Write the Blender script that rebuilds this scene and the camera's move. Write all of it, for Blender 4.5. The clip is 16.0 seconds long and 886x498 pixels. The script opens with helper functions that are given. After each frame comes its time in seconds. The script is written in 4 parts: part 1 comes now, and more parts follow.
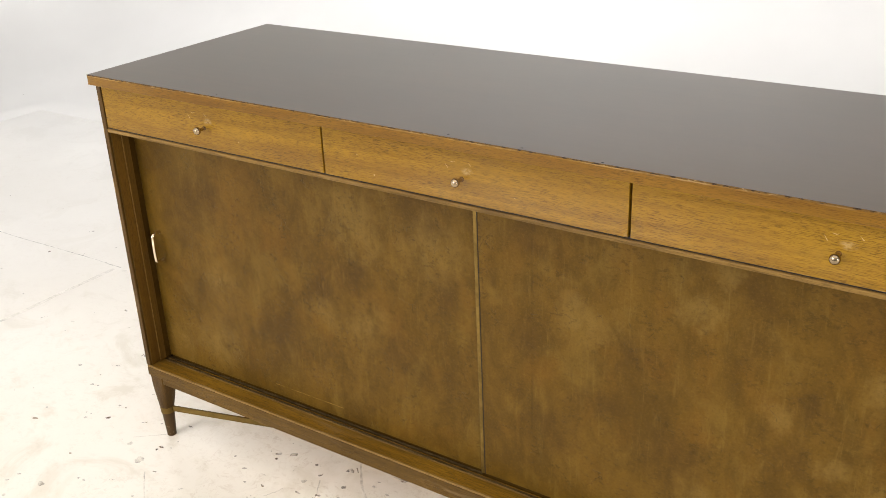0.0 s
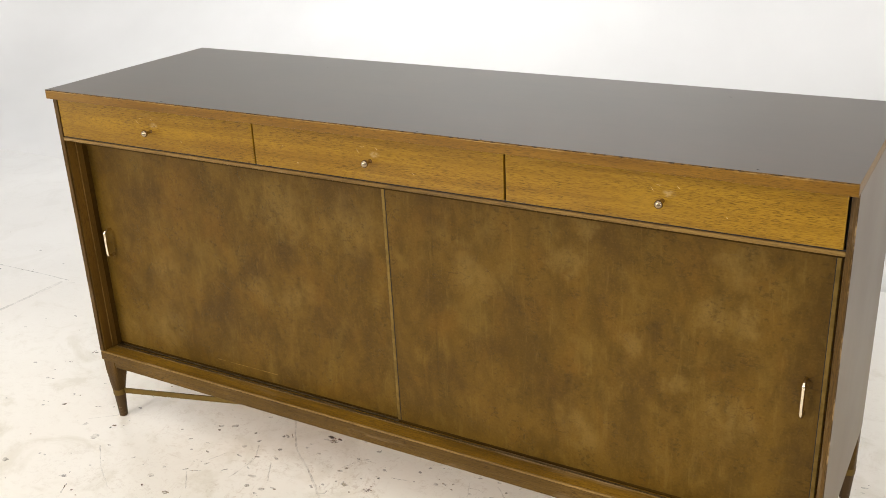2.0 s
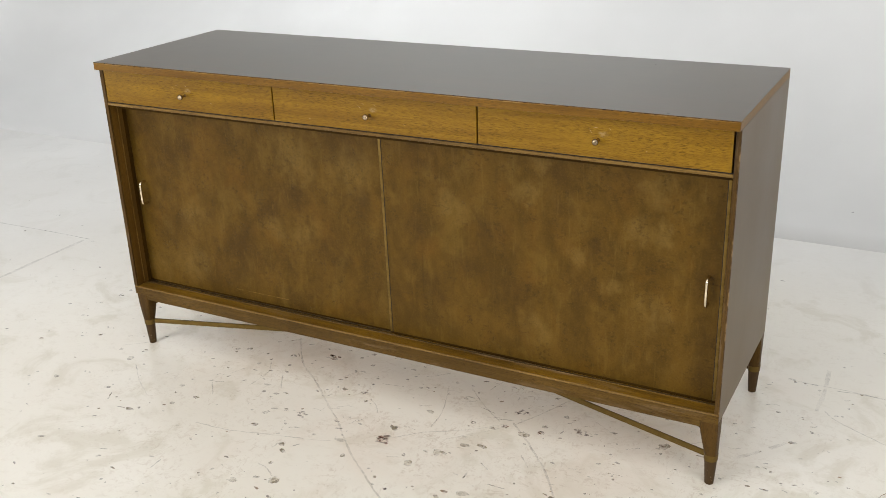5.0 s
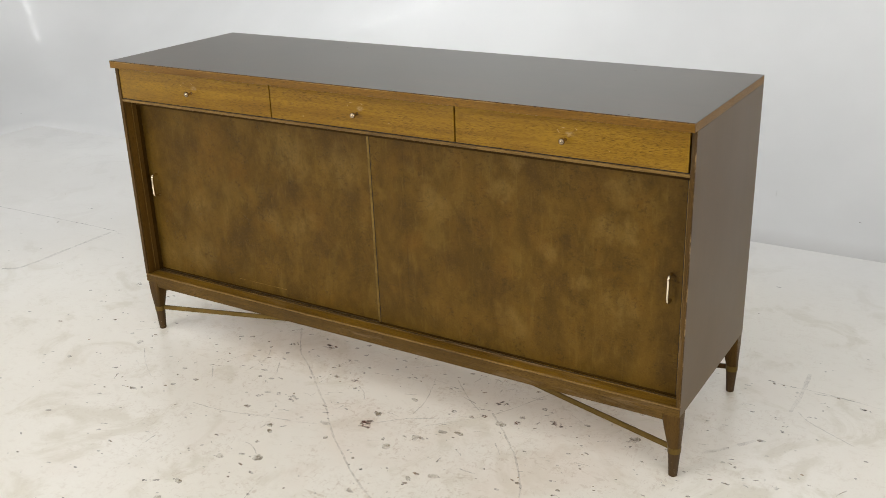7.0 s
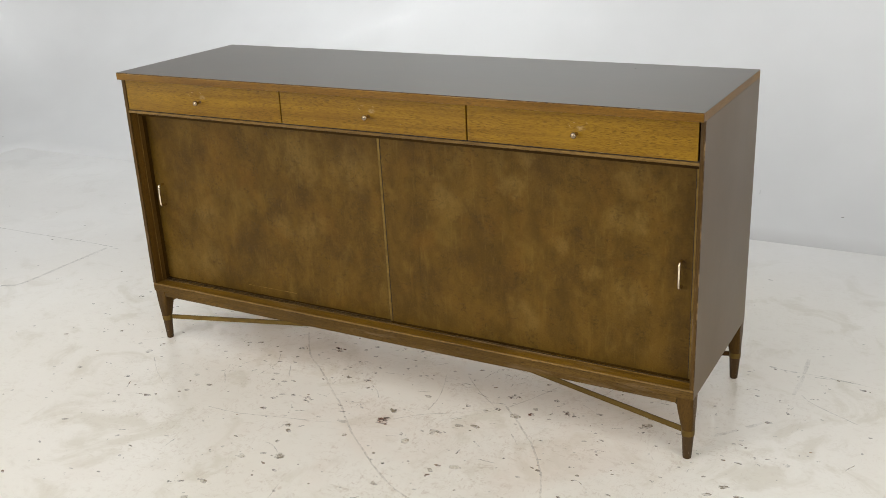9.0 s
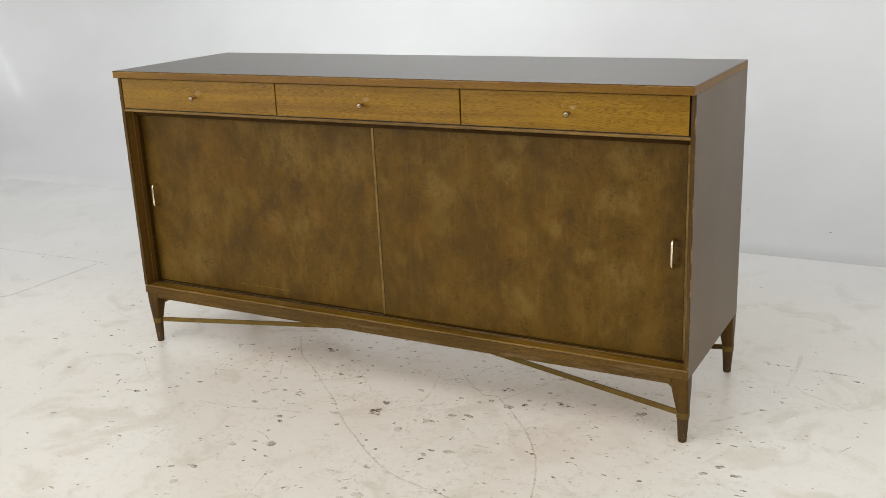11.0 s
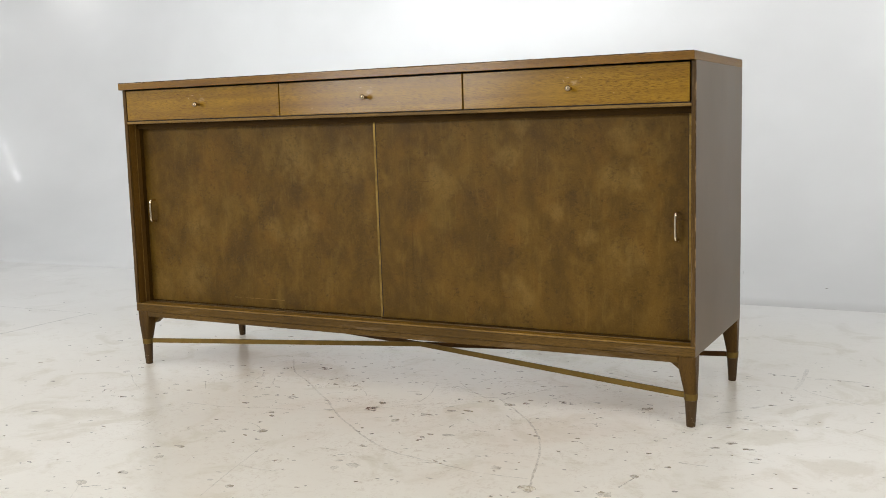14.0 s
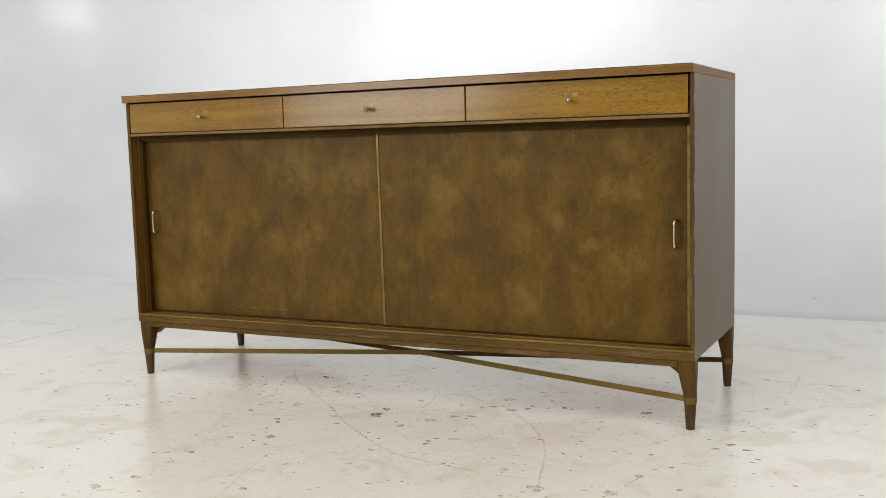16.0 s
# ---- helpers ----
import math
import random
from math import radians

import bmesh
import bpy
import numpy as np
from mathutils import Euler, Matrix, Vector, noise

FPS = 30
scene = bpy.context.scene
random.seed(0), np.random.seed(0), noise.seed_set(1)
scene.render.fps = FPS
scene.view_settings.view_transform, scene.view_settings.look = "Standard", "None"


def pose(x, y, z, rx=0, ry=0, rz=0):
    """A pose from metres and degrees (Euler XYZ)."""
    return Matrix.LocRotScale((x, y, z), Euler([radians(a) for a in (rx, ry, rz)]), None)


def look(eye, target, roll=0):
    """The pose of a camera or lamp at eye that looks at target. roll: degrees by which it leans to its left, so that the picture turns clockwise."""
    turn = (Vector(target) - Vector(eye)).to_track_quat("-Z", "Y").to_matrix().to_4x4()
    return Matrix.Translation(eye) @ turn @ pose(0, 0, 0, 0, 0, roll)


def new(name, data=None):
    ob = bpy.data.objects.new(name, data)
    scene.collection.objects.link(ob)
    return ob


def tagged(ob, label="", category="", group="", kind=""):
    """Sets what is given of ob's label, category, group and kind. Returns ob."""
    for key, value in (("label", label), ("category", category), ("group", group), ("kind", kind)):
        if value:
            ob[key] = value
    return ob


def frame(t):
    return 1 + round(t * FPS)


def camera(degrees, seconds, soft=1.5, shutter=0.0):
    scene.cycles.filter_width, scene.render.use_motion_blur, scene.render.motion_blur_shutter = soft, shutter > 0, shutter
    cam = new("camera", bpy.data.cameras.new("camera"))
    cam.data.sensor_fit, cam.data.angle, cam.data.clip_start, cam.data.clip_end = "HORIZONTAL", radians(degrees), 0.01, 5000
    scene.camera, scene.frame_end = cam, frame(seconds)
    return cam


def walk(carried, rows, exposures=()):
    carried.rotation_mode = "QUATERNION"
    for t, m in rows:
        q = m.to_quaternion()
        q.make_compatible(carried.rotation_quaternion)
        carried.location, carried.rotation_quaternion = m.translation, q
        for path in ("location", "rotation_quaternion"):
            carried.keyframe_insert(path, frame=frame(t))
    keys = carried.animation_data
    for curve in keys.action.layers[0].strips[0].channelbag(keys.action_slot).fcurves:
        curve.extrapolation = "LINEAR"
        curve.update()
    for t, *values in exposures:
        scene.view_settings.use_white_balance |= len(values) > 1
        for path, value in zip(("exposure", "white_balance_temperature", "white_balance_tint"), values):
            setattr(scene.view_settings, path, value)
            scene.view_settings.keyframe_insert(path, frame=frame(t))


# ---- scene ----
cam = camera(47.8, 16.0, soft=0.35)
PATH = [
    (0, (0.783, -1.169, 1.301), (-0.254, 0.327, 0.474), -2.3),
    (0.5, (0.846, -1.217, 1.295), (-0.181, 0.296, 0.485), -2.3),
    (1, (0.905, -1.291, 1.295), (-0.095, 0.25, 0.503), -2.3),
    (1.5, (0.957, -1.362, 1.299), (-0.017, 0.204, 0.527), -2.4),
    (2, (1.008, -1.429, 1.303), (0.06, 0.164, 0.552), -2.5),
    (2.5, (1.026, -1.483, 1.311), (0.105, 0.133, 0.575), -2.8),
    (3, (1.053, -1.569, 1.313), (0.159, 0.064, 0.582), -2.8),
    (3.5, (1.096, -1.678, 1.322), (0.221, -0.037, 0.586), -2.8),
    (4, (1.13, -1.783, 1.331), (0.264, -0.141, 0.587), -2.7),
    (4.5, (1.165, -1.851, 1.344), (0.295, -0.216, 0.589), -2.5),
    (5, (1.215, -1.871, 1.35), (0.325, -0.248, 0.592), -2.1),
    (7.5, (1.446, -1.882, 1.344), (0.444, -0.313, 0.613), -2.0),
    (8, (1.442, -1.904, 1.341), (0.452, -0.324, 0.619), -2.3),
    (8.5, (1.419, -1.943, 1.332), (0.452, -0.343, 0.621), -2.6),
    (9, (1.37, -2.007, 1.317), (0.429, -0.386, 0.62), -2.8),
    (11.5, (1.386, -2.085, 1.064), (0.446, -0.399, 0.542), -2.2),
    (12, (1.38, -2.094, 0.986), (0.432, -0.396, 0.524), -2.1),
    (12.5, (1.378, -2.107, 0.898), (0.43, -0.393, 0.495), -2.0),
    (13, (1.377, -2.112, 0.807), (0.432, -0.383, 0.468), -1.9),
    (13.5, (1.377, -2.138, 0.748), (0.435, -0.398, 0.457), -1.7),
    (14, (1.371, -2.165, 0.7), (0.439, -0.414, 0.45), -1.6),
    (14.5, (1.37, -2.197, 0.69), (0.445, -0.439, 0.457), -1.6),
    (15, (1.359, -2.222, 0.686), (0.445, -0.457, 0.464), -1.5),
    (15.5, (1.346, -2.235, 0.688), (0.441, -0.465, 0.468), -1.6),
    (16, (1.342, -2.241, 0.685), (0.446, -0.466, 0.469), -1.6),
]
EXPOSURES = [(0.0, 0.33, 6800, 12.5), (1.5, 0.25, 6750, 12.0), (3.0, 0.12, 6600, 11.0), (5.0, -0.08, 6500, 10.0), (7.5, -0.17, 6500, 10.0),
             (9.0, -0.20, 6450, 10.0), (12.5, -0.20, 6450, 10.0), (16.0, -0.18, 6450, 10.0)]
walk(cam, [(t, look(eye, target, roll)) for t, eye, target, roll in PATH], EXPOSURES)

# ---- world and lights ----
world = bpy.data.worlds.new("studio_world")
scene.world = world
world.use_nodes = True
world.node_tree.nodes["Background"].inputs[0].default_value = (0.9, 0.95, 1.0, 1)
world.node_tree.nodes["Background"].inputs[1].default_value = 0.25


def softbox(name, at, sx, sy, watts, color):
    lamp = bpy.data.lights.new(name, "AREA")
    lamp.shape, lamp.size, lamp.size_y, lamp.energy, lamp.color = "RECTANGLE", sx, sy, watts, color
    ob = new(name, lamp)
    ob.matrix_world = at
    return ob


softbox("window_light_south", look((-2.2, -5.9, 1.99), (-1.2, 0.0, 1.2)), 4.0, 2.6, 370, (0.99, 0.98, 0.97))
softbox("ceiling_light_main", look((0.9, -2.8, 3.85), (0.9, -2.75, 0.0)), 6.6, 4.9, 130, (1.0, 0.975, 0.93))
# added low source, no window known; lifts floor under and beside the case
softbox("low_light_east", look((4.9, -2.6, 1.4), (0.4, -0.3, 0.2)), 2.0, 1.6, 145, (1.0, 0.98, 0.95))
softbox("wall_washer_back", look((-1.8, 1.3, 2.25), (-1.8, 3.18, 1.9)), 2.4, 0.8, 40, (0.95, 0.985, 1.0))
# unseen lamp added only to brighten the right part of the back wall
softbox("wall_fill_east", look((2.1, 1.3, 2.3), (2.1, 3.18, 2.0)), 2.6, 0.6, 32, (0.97, 0.99, 1.0))
softbox("tube_light_corner", pose(-4.09, 1.875, 3.8, rz=146), 1.45, 0.03, 8, (0.96, 0.985, 1.0))

# ---- materials ----


class Nodes:
    """Short-hand for one node material."""

    def __init__(self, name):
        self.mat = bpy.data.materials.new(name)
        self.mat.use_nodes = True
        self.tree = self.mat.node_tree
        self.bsdf = self.tree.nodes["Principled BSDF"]
        self.pos = self.tree.nodes.new("ShaderNodeNewGeometry").outputs["Position"]

    def put(self, socket, value):
        if isinstance(value, bpy.types.NodeSocket):
            self.tree.links.new(value, socket)
        elif isinstance(value, (tuple, list)) and len(value) == 3 and socket.type == "RGBA":
            socket.default_value = (*value, 1)
        else:
            socket.default_value = value

    def math(self, op, a, b=0.0, c=0.0, clamp=False):
        n = self.tree.nodes.new("ShaderNodeMath")
        n.operation, n.use_clamp = op, clamp
        for s, v in zip(n.inputs, (a, b, c)):
            self.put(s, v)
        return n.outputs[0]

    def mapped(self, scale=(1, 1, 1), turn=(0, 0, 0), move=(0, 0, 0), vector=None):
        n = self.tree.nodes.new("ShaderNodeMapping")
        self.put(n.inputs["Vector"], vector or self.pos)
        n.inputs["Scale"].default_value, n.inputs["Location"].default_value = scale, move
        n.inputs["Rotation"].default_value = [radians(a) for a in turn]
        return n.outputs[0]

    def noise(self, scale, detail=4, rough=0.55, vector=None, distortion=0.0):
        n = self.tree.nodes.new("ShaderNodeTexNoise")
        self.put(n.inputs["Vector"], vector or self.pos)
        for key, v in (("Scale", scale), ("Detail", detail), ("Roughness", rough), ("Distortion", distortion)):
            n.inputs[key].default_value = v
        return n.outputs[0]

    def cells(self, scale, vector=None, feature="F1", randomness=1.0, output="Distance"):
        n = self.tree.nodes.new("ShaderNodeTexVoronoi")
        n.feature = feature
        self.put(n.inputs["Vector"], vector or self.pos)
        n.inputs["Scale"].default_value, n.inputs["Randomness"].default_value = scale, randomness
        return n.outputs[output]

    def step(self, value, lo, hi, out_lo=0.0, out_hi=1.0):
        n = self.tree.nodes.new("ShaderNodeMapRange")
        n.interpolation_type = "SMOOTHSTEP"
        for s, v in zip(n.inputs, (value, lo, hi, out_lo, out_hi)):
            self.put(s, v)
        return n.outputs[0]

    def mix(self, factor, a, b, blend="MIX"):
        n = self.tree.nodes.new("ShaderNodeMix")
        n.data_type, n.blend_type = "RGBA", blend
        self.put(n.inputs[0], factor)
        self.put(n.inputs[6], a)
        self.put(n.inputs[7], b)
        return n.outputs[2]

    def axis(self, i, vector=None):
        n = self.tree.nodes.new("ShaderNodeSeparateXYZ")
        self.put(n.inputs[0], vector or self.pos)
        return n.outputs[i]

    def distance(self, point, vector=None):
        n = self.tree.nodes.new("ShaderNodeVectorMath")
        n.operation = "DISTANCE"
        self.put(n.inputs[0], vector or self.pos)
        n.inputs[1].default_value = point
        return n.outputs["Value"]

    def island(self):
        return self.tree.nodes.new("ShaderNodeNewGeometry").outputs["Random Per Island"]

    def done(self, color, rough=0.5, metal=0.0, bump=None, strength=0.2, depth=0.001, coat=0.0, coat_rough=0.2, specular=0.5):
        b = self.bsdf.inputs
        self.put(b["Base Color"], color)
        self.put(b["Roughness"], rough)
        self.put(b["Metallic"], metal)
        self.put(b["Coat Weight"], coat)
        self.put(b["Coat Roughness"], coat_rough)
        self.put(b["Specular IOR Level"], specular)
        if bump is not None:
            n = self.tree.nodes.new("ShaderNodeBump")
            n.inputs["Strength"].default_value, n.inputs["Distance"].default_value = strength, depth
            self.put(n.inputs["Height"], bump)
            self.tree.links.new(n.outputs[0], self.bsdf.inputs["Normal"])
        return self.mat


def wood(name, dark, light, rough=0.38, along="x", pores=0.5, worn=(), wear_color=(0.42, 0.29, 0.13), scuffs=(), coat=0.0, relief=0.25, specular=0.35, rubbed=0.0):
    """Open-pored mahogany with its grain along one axis; worn: heights of front edges that have lost their stain."""
    m = Nodes(name)

    def grain(long, across):
        return m.mapped({"x": (long, across, across), "y": (across, long, across), "z": (across, across, long)}[along])

    bands = m.noise(1.0, 6, 0.68, grain(2.2, 60.0), 0.6)
    cloud = m.noise(4.0, 3, 0.5)
    streak = m.noise(1.0, 4, 0.6, grain(1.2, 14.0), 0.4)
    dash = m.noise(1.0, 3, 0.65, grain(60.0, 950.0))
    fleck = m.noise(1.0, 2, 0.6, grain(150.0, 800.0))
    tone = m.math("ADD", m.math("MULTIPLY", bands, 0.45), m.math("ADD", m.math("MULTIPLY", cloud, 0.25), m.math("MULTIPLY", streak, 0.30)))
    color = m.mix(m.step(tone, 0.34, 0.66), dark, light)
    here = m.step(m.noise(6.0, 4, 0.6, grain(1.0, 6.0)), 0.32, 0.62, 0.55, 1.0)
    pore = m.math("MULTIPLY", m.step(dash, 0.47, 0.64), here)
    color = m.mix(m.math("MULTIPLY", pore, pores), color, (dark[0] * 0.52, dark[1] * 0.48, dark[2] * 0.5))
    pore_b = m.math("MULTIPLY", m.step(fleck, 0.60, 0.70), m.math("MULTIPLY", here, 0.45))
    color = m.mix(m.math("MULTIPLY", pore_b, pores), color, (dark[0] * 0.34, dark[1] * 0.26, dark[2] * 0.2))
    for z in worn:
        near = m.math("ABSOLUTE", m.math("SUBTRACT", m.axis(2), z))
        front = m.math("LESS_THAN", m.axis(1), 0.0205)
        ragged = m.math("ADD", near, m.math("MULTIPLY", m.noise(130.0, 4, 0.75, m.mapped((0.35, 1, 1))), -0.0029))
        patchy = m.math("MULTIPLY", m.step(m.noise(11.0, 4, 0.65), 0.42, 0.62), front)
        color = m.mix(m.math("MULTIPLY", m.math("MULTIPLY", m.step(ragged, -0.0008, 0.0001, 1.0, 0.0), patchy), 0.4), color, wear_color)
    for p in scuffs:
        near = m.step(m.distance(p, m.mapped((0.6, 1, 1), move=(p[0] * 0.4, 0, 0))), 0.002, 0.0085, 1.0, 0.0)
        bits = m.step(m.noise(170.0, 4, 0.7, m.mapped((0.7, 1, 1))), 0.40, 0.60, 0.15, 1.0)
        color = m.mix(m.math("MULTIPLY", m.math("MULTIPLY", near, bits), 0.38), color, (0.47, 0.35, 0.19))
    if rubbed:
        pale = m.step(m.noise(11.0, 6, 0.68, grain(0.5, 3.0), 0.5), 0.53, 0.68)
        color = m.mix(m.math("MULTIPLY", pale, rubbed), color, (0.285, 0.200, 0.115))
        grime = m.step(m.noise(7.0, 5, 0.65, grain(0.4, 4.0), 0.6), 0.52, 0.66)
        color = m.mix(m.math("MULTIPLY", grime, rubbed), color, (0.030, 0.017, 0.0075))
    nick = m.math("MULTIPLY", m.step(m.cells(28.0), 0.035, 0.05, 1.0, 0.0), m.step(m.noise(13.0, 2), 0.62, 0.66))
    color = m.mix(m.math("MULTIPLY", nick, 0.6), color, wear_color)
    bump = m.math("SUBTRACT", m.math("MULTIPLY", bands, 0.25), m.math("MULTIPLY", pore, 0.7))
    r = m.math("ADD", m.math("MULTIPLY", cloud, 0.12), rough - 0.06)
    return m.done(color, r, bump=bump, strength=relief, depth=0.0005, coat=coat, coat_rough=0.15, specular=specular)


def foot_finish():
    """Dark stained foot, knocked and scraped down to the pale wood low down."""
    m = Nodes("scuffed_foot")
    grain = m.noise(1.0, 4, 0.6, m.mapped((200, 200, 20)))
    color = m.mix(grain, (0.030, 0.016, 0.0055), (0.080, 0.044, 0.0140))
    low = m.step(m.axis(2), 0.012, 0.05, 0.6, 0.12)
    chip = m.step(m.noise(150.0, 5, 0.7, m.mapped((1, 1, 1.6))), 0.60, 0.66)
    color = m.mix(m.math("MULTIPLY", m.math("MULTIPLY", chip, low), m.step(m.noise(45.0, 2), 0.45, 0.55)), color, (0.46, 0.38, 0.26))
    return m.done(color, 0.5, bump=grain, strength=0.2, depth=0.0005, specular=0.2)


def rubbed_corner():
    m = Nodes("rubbed_corner")
    bare = m.step(m.noise(38.0, 5, 0.7, m.mapped((1, 1, 0.6))), 0.47, 0.58)
    color = m.mix(bare, (0.050, 0.027, 0.007), (0.27, 0.18, 0.085))
    return m.done(color, 0.5, specular=0.2)


def chipped_arris():
    m = Nodes("chipped_arris")
    bits = m.noise(1.0, 5, 0.7, m.mapped((75.0, 200.0, 200.0)))
    color = m.mix(m.step(bits, 0.42, 0.50), (0.020, 0.011, 0.006), (0.110, 0.058, 0.012))
    color = m.mix(m.math("MULTIPLY", m.step(bits, 0.56, 0.62), m.step(m.noise(6.0, 4, 0.6), 0.42, 0.60)), color, (0.330, 0.230, 0.120))
    return m.done(color, 0.55, specular=0.15)


WORN = rubbed_corner()
ARRIS = chipped_arris()
FOOT_WOOD = foot_finish()
KNOBS = [(-0.551, 0.770), (0.0, 0.770), (0.551, 0.770)]
DRAWER_WOOD = wood("drawer_mahogany", (0.156, 0.0735, 0.0037), (0.284, 0.156, 0.0085), 0.38, "x", 0.85, specular=0.10, relief=0.16, coat=0.45,
                   worn=(0.731,), scuffs=[(x + 0.010, 0.018, z + 0.013) for x, z in KNOBS])
EDGE_WOOD = wood("edge_mahogany", (0.122, 0.054, 0.0034), (0.228, 0.114, 0.0080), 0.38, "x", 0.7, specular=0.15, relief=0.15, coat=0.35, worn=(0.8375,))
CASE_WOOD = wood("case_mahogany", (0.0559, 0.0286, 0.0041), (0.1274, 0.0684, 0.0103), 0.46, "x", 0.6, specular=0.14, worn=(0.19, 0.7225, 0.165))
# darkened copy: shade of head, door slot and door foot put into the colour
SHADED_WOOD = wood("shaded_mahogany", (0.030, 0.0145, 0.0022), (0.060, 0.031, 0.0048), 0.55, "x", 0.5, specular=0.05)
SILL_WOOD = wood("sill_mahogany", (0.060, 0.0325, 0.0065), (0.134, 0.075, 0.0165), 0.42, "x", 0.8, specular=0.10, rubbed=0.25)
JAMB_WOOD = wood("jamb_mahogany", (0.044, 0.0225, 0.0045), (0.098, 0.052, 0.0115), 0.45, "z", 0.6, specular=0.14, rubbed=0.3)
SIDE_WOOD = wood("side_mahogany", (0.086, 0.0480, 0.0110), (0.098, 0.0550, 0.0130), 0.32, "z", 0.05, relief=0.0, specular=0.24)
INNER_WOOD = wood("inner_mahogany", (0.066, 0.031, 0.0042), (0.125, 0.062, 0.0085), 0.42, "z", 0.6, specular=0.2)
LIP_WOOD = wood("worn_lipping", (0.125, 0.070, 0.0150), (0.250, 0.150, 0.0420), 0.45, "x", 0.6, specular=0.15, rubbed=0.42)
BED_WOOD = wood("golden_mahogany", (0.085, 0.042, 0.0050), (0.250, 0.132, 0.0130), 0.40, "x", 0.8, specular=0.12, rubbed=0.30)
REVEAL_WOOD = wood("reveal_mahogany", (0.066, 0.031, 0.0045), (0.130, 0.064, 0.0095), 0.45, "z", 0.6, specular=0.14)
BOUNCE_WOOD = wood("bounce_mahogany", (0.40, 0.26, 0.15), (0.52, 0.35, 0.21), 0.7, "x", 0.3, specular=0.1)
RIM_WOOD = wood("side_edge_mahogany", (0.165, 0.085, 0.0150), (0.270, 0.148, 0.0290), 0.4, "y", 0.6, specular=0.15)
LEG_WOOD = wood("leg_mahogany", (0.042, 0.0212, 0.0042), (0.088, 0.0460, 0.0090), 0.42, "z", 0.5, specular=0.12)


def top_finish():
    m = Nodes("dark_top_finish")
    bands = m.noise(1.0, 5, 0.65, m.mapped((2.0, 90, 30)), 0.4)
    cloud = m.noise(3.0, 4, 0.6)
    color = m.mix(m.step(m.math("ADD", m.math("MULTIPLY", bands, 0.35), m.math("MULTIPLY", cloud, 0.65)), 0.3, 0.7),
                  (0.0420, 0.0255, 0.0110), (0.0570, 0.0350, 0.0155))
    return m.done(color, 0.29, specular=0.36)


def leather(name, shift, seam, patches, mark=None):
    """Mottled, patinated leather: smoky clouds of umber, olive and rust, clustered pits, rubbed streaks, a few creases and a faint seam."""
    m = Nodes(name)
    v = m.mapped((1, 1, 1), move=shift)

    def clouds(scale, detail, rough, dx, dz, squeeze=0.75, distortion=0.5):
        return m.noise(scale, detail, rough, m.mapped((1.1, 1, squeeze), move=(shift[0] + dx, 0.0, shift[2] + dz)), distortion)

    big = clouds(8.0, 5, 0.6, 0.0, 0.0)
    mid = clouds(24.0, 5, 0.62, 1.3, 0.4, 0.6, 0.4)
    warm = clouds(12.0, 5, 0.6, 3.1, 1.7)
    olive = clouds(13.0, 5, 0.6, 5.3, 2.9, 0.7)
    breakup = clouds(30.0, 5, 0.65, 8.3, 2.2, 0.7, 0.6)
    fine = m.noise(230.0, 4, 0.7, v)
    tone = m.math("ADD", m.math("MULTIPLY", big, 0.5), m.math("MULTIPLY", mid, 0.5))
    color = m.mix(m.step(tone, 0.36, 0.64), (0.106, 0.0655, 0.0143), (0.167, 0.1055, 0.0248))
    color = m.mix(m.math("MULTIPLY", m.step(warm, 0.50, 0.70), 0.28), color, (0.200, 0.108, 0.0180))
    color = m.mix(m.math("MULTIPLY", m.step(olive, 0.50, 0.72), 0.38), color, (0.235, 0.172, 0.0600))
    # patches of the patina that can be told apart, with ragged, smoky borders
    swirl = m.tree.nodes.new("ShaderNodeTexNoise")
    swirl.inputs["Scale"].default_value, swirl.inputs["Detail"].default_value, swirl.inputs["Roughness"].default_value = 14.0, 5, 0.62
    m.put(swirl.inputs["Vector"], m.pos)
    warped = m.tree.nodes.new("ShaderNodeVectorMath")
    warped.operation = "MULTIPLY_ADD"
    m.put(warped.inputs[0], swirl.outputs["Color"])
    warped.inputs[1].default_value = (0.13, 0.0, 0.13)
    m.put(warped.inputs[2], m.pos)
    flat_way = m.mapped((1, 0, 1), vector=warped.outputs[0])
    ragged = m.step(breakup, 0.34, 0.60, 0.25, 1.0)
    for tint, amount, spots in patches:
        cover = 0.0
        for x, z, r in spots:
            near = m.step(m.distance((x + 0.065, 0.0, z + 0.065), flat_way), 0.1 * r, 1.3 * r, 1.0, 0.0)
            cover = m.math("MAXIMUM", cover, near)
        color = m.mix(m.math("MULTIPLY", m.math("MULTIPLY", cover, ragged), amount), color, tint)
    # pits and rubbed flecks, in clusters
    here = m.step(clouds(15.0, 4, 0.6, 2.7, 6.1), 0.46, 0.60)
    there = m.step(clouds(11.0, 4, 0.6, 9.2, 3.3), 0.48, 0.62)
    pits = m.math("MULTIPLY", m.step(m.noise(115.0, 4, 0.65, m.mapped((0.8, 1, 1.2), move=shift)), 0.53, 0.62), here)
    color = m.mix(m.math("MULTIPLY", pits, 0.36), color, (0.045, 0.029, 0.0090))
    scrape = m.math("MULTIPLY", m.step(m.noise(1.0, 4, 0.65, m.mapped((45.0, 30.0, 210.0), turn=(0, 4, 0), move=shift), 0.4), 0.56, 0.64), there)
    color = m.mix(m.math("MULTIPLY", scrape, 0.22), color, (0.048, 0.031, 0.0100))
    drag = m.math("MULTIPLY", m.step(m.noise(1.0, 5, 0.7, m.mapped((95.0, 30.0, 9.0), move=(shift[0] + 2.0, 0, 0)), 0.6), 0.53, 0.66), m.step(olive, 0.40, 0.56))
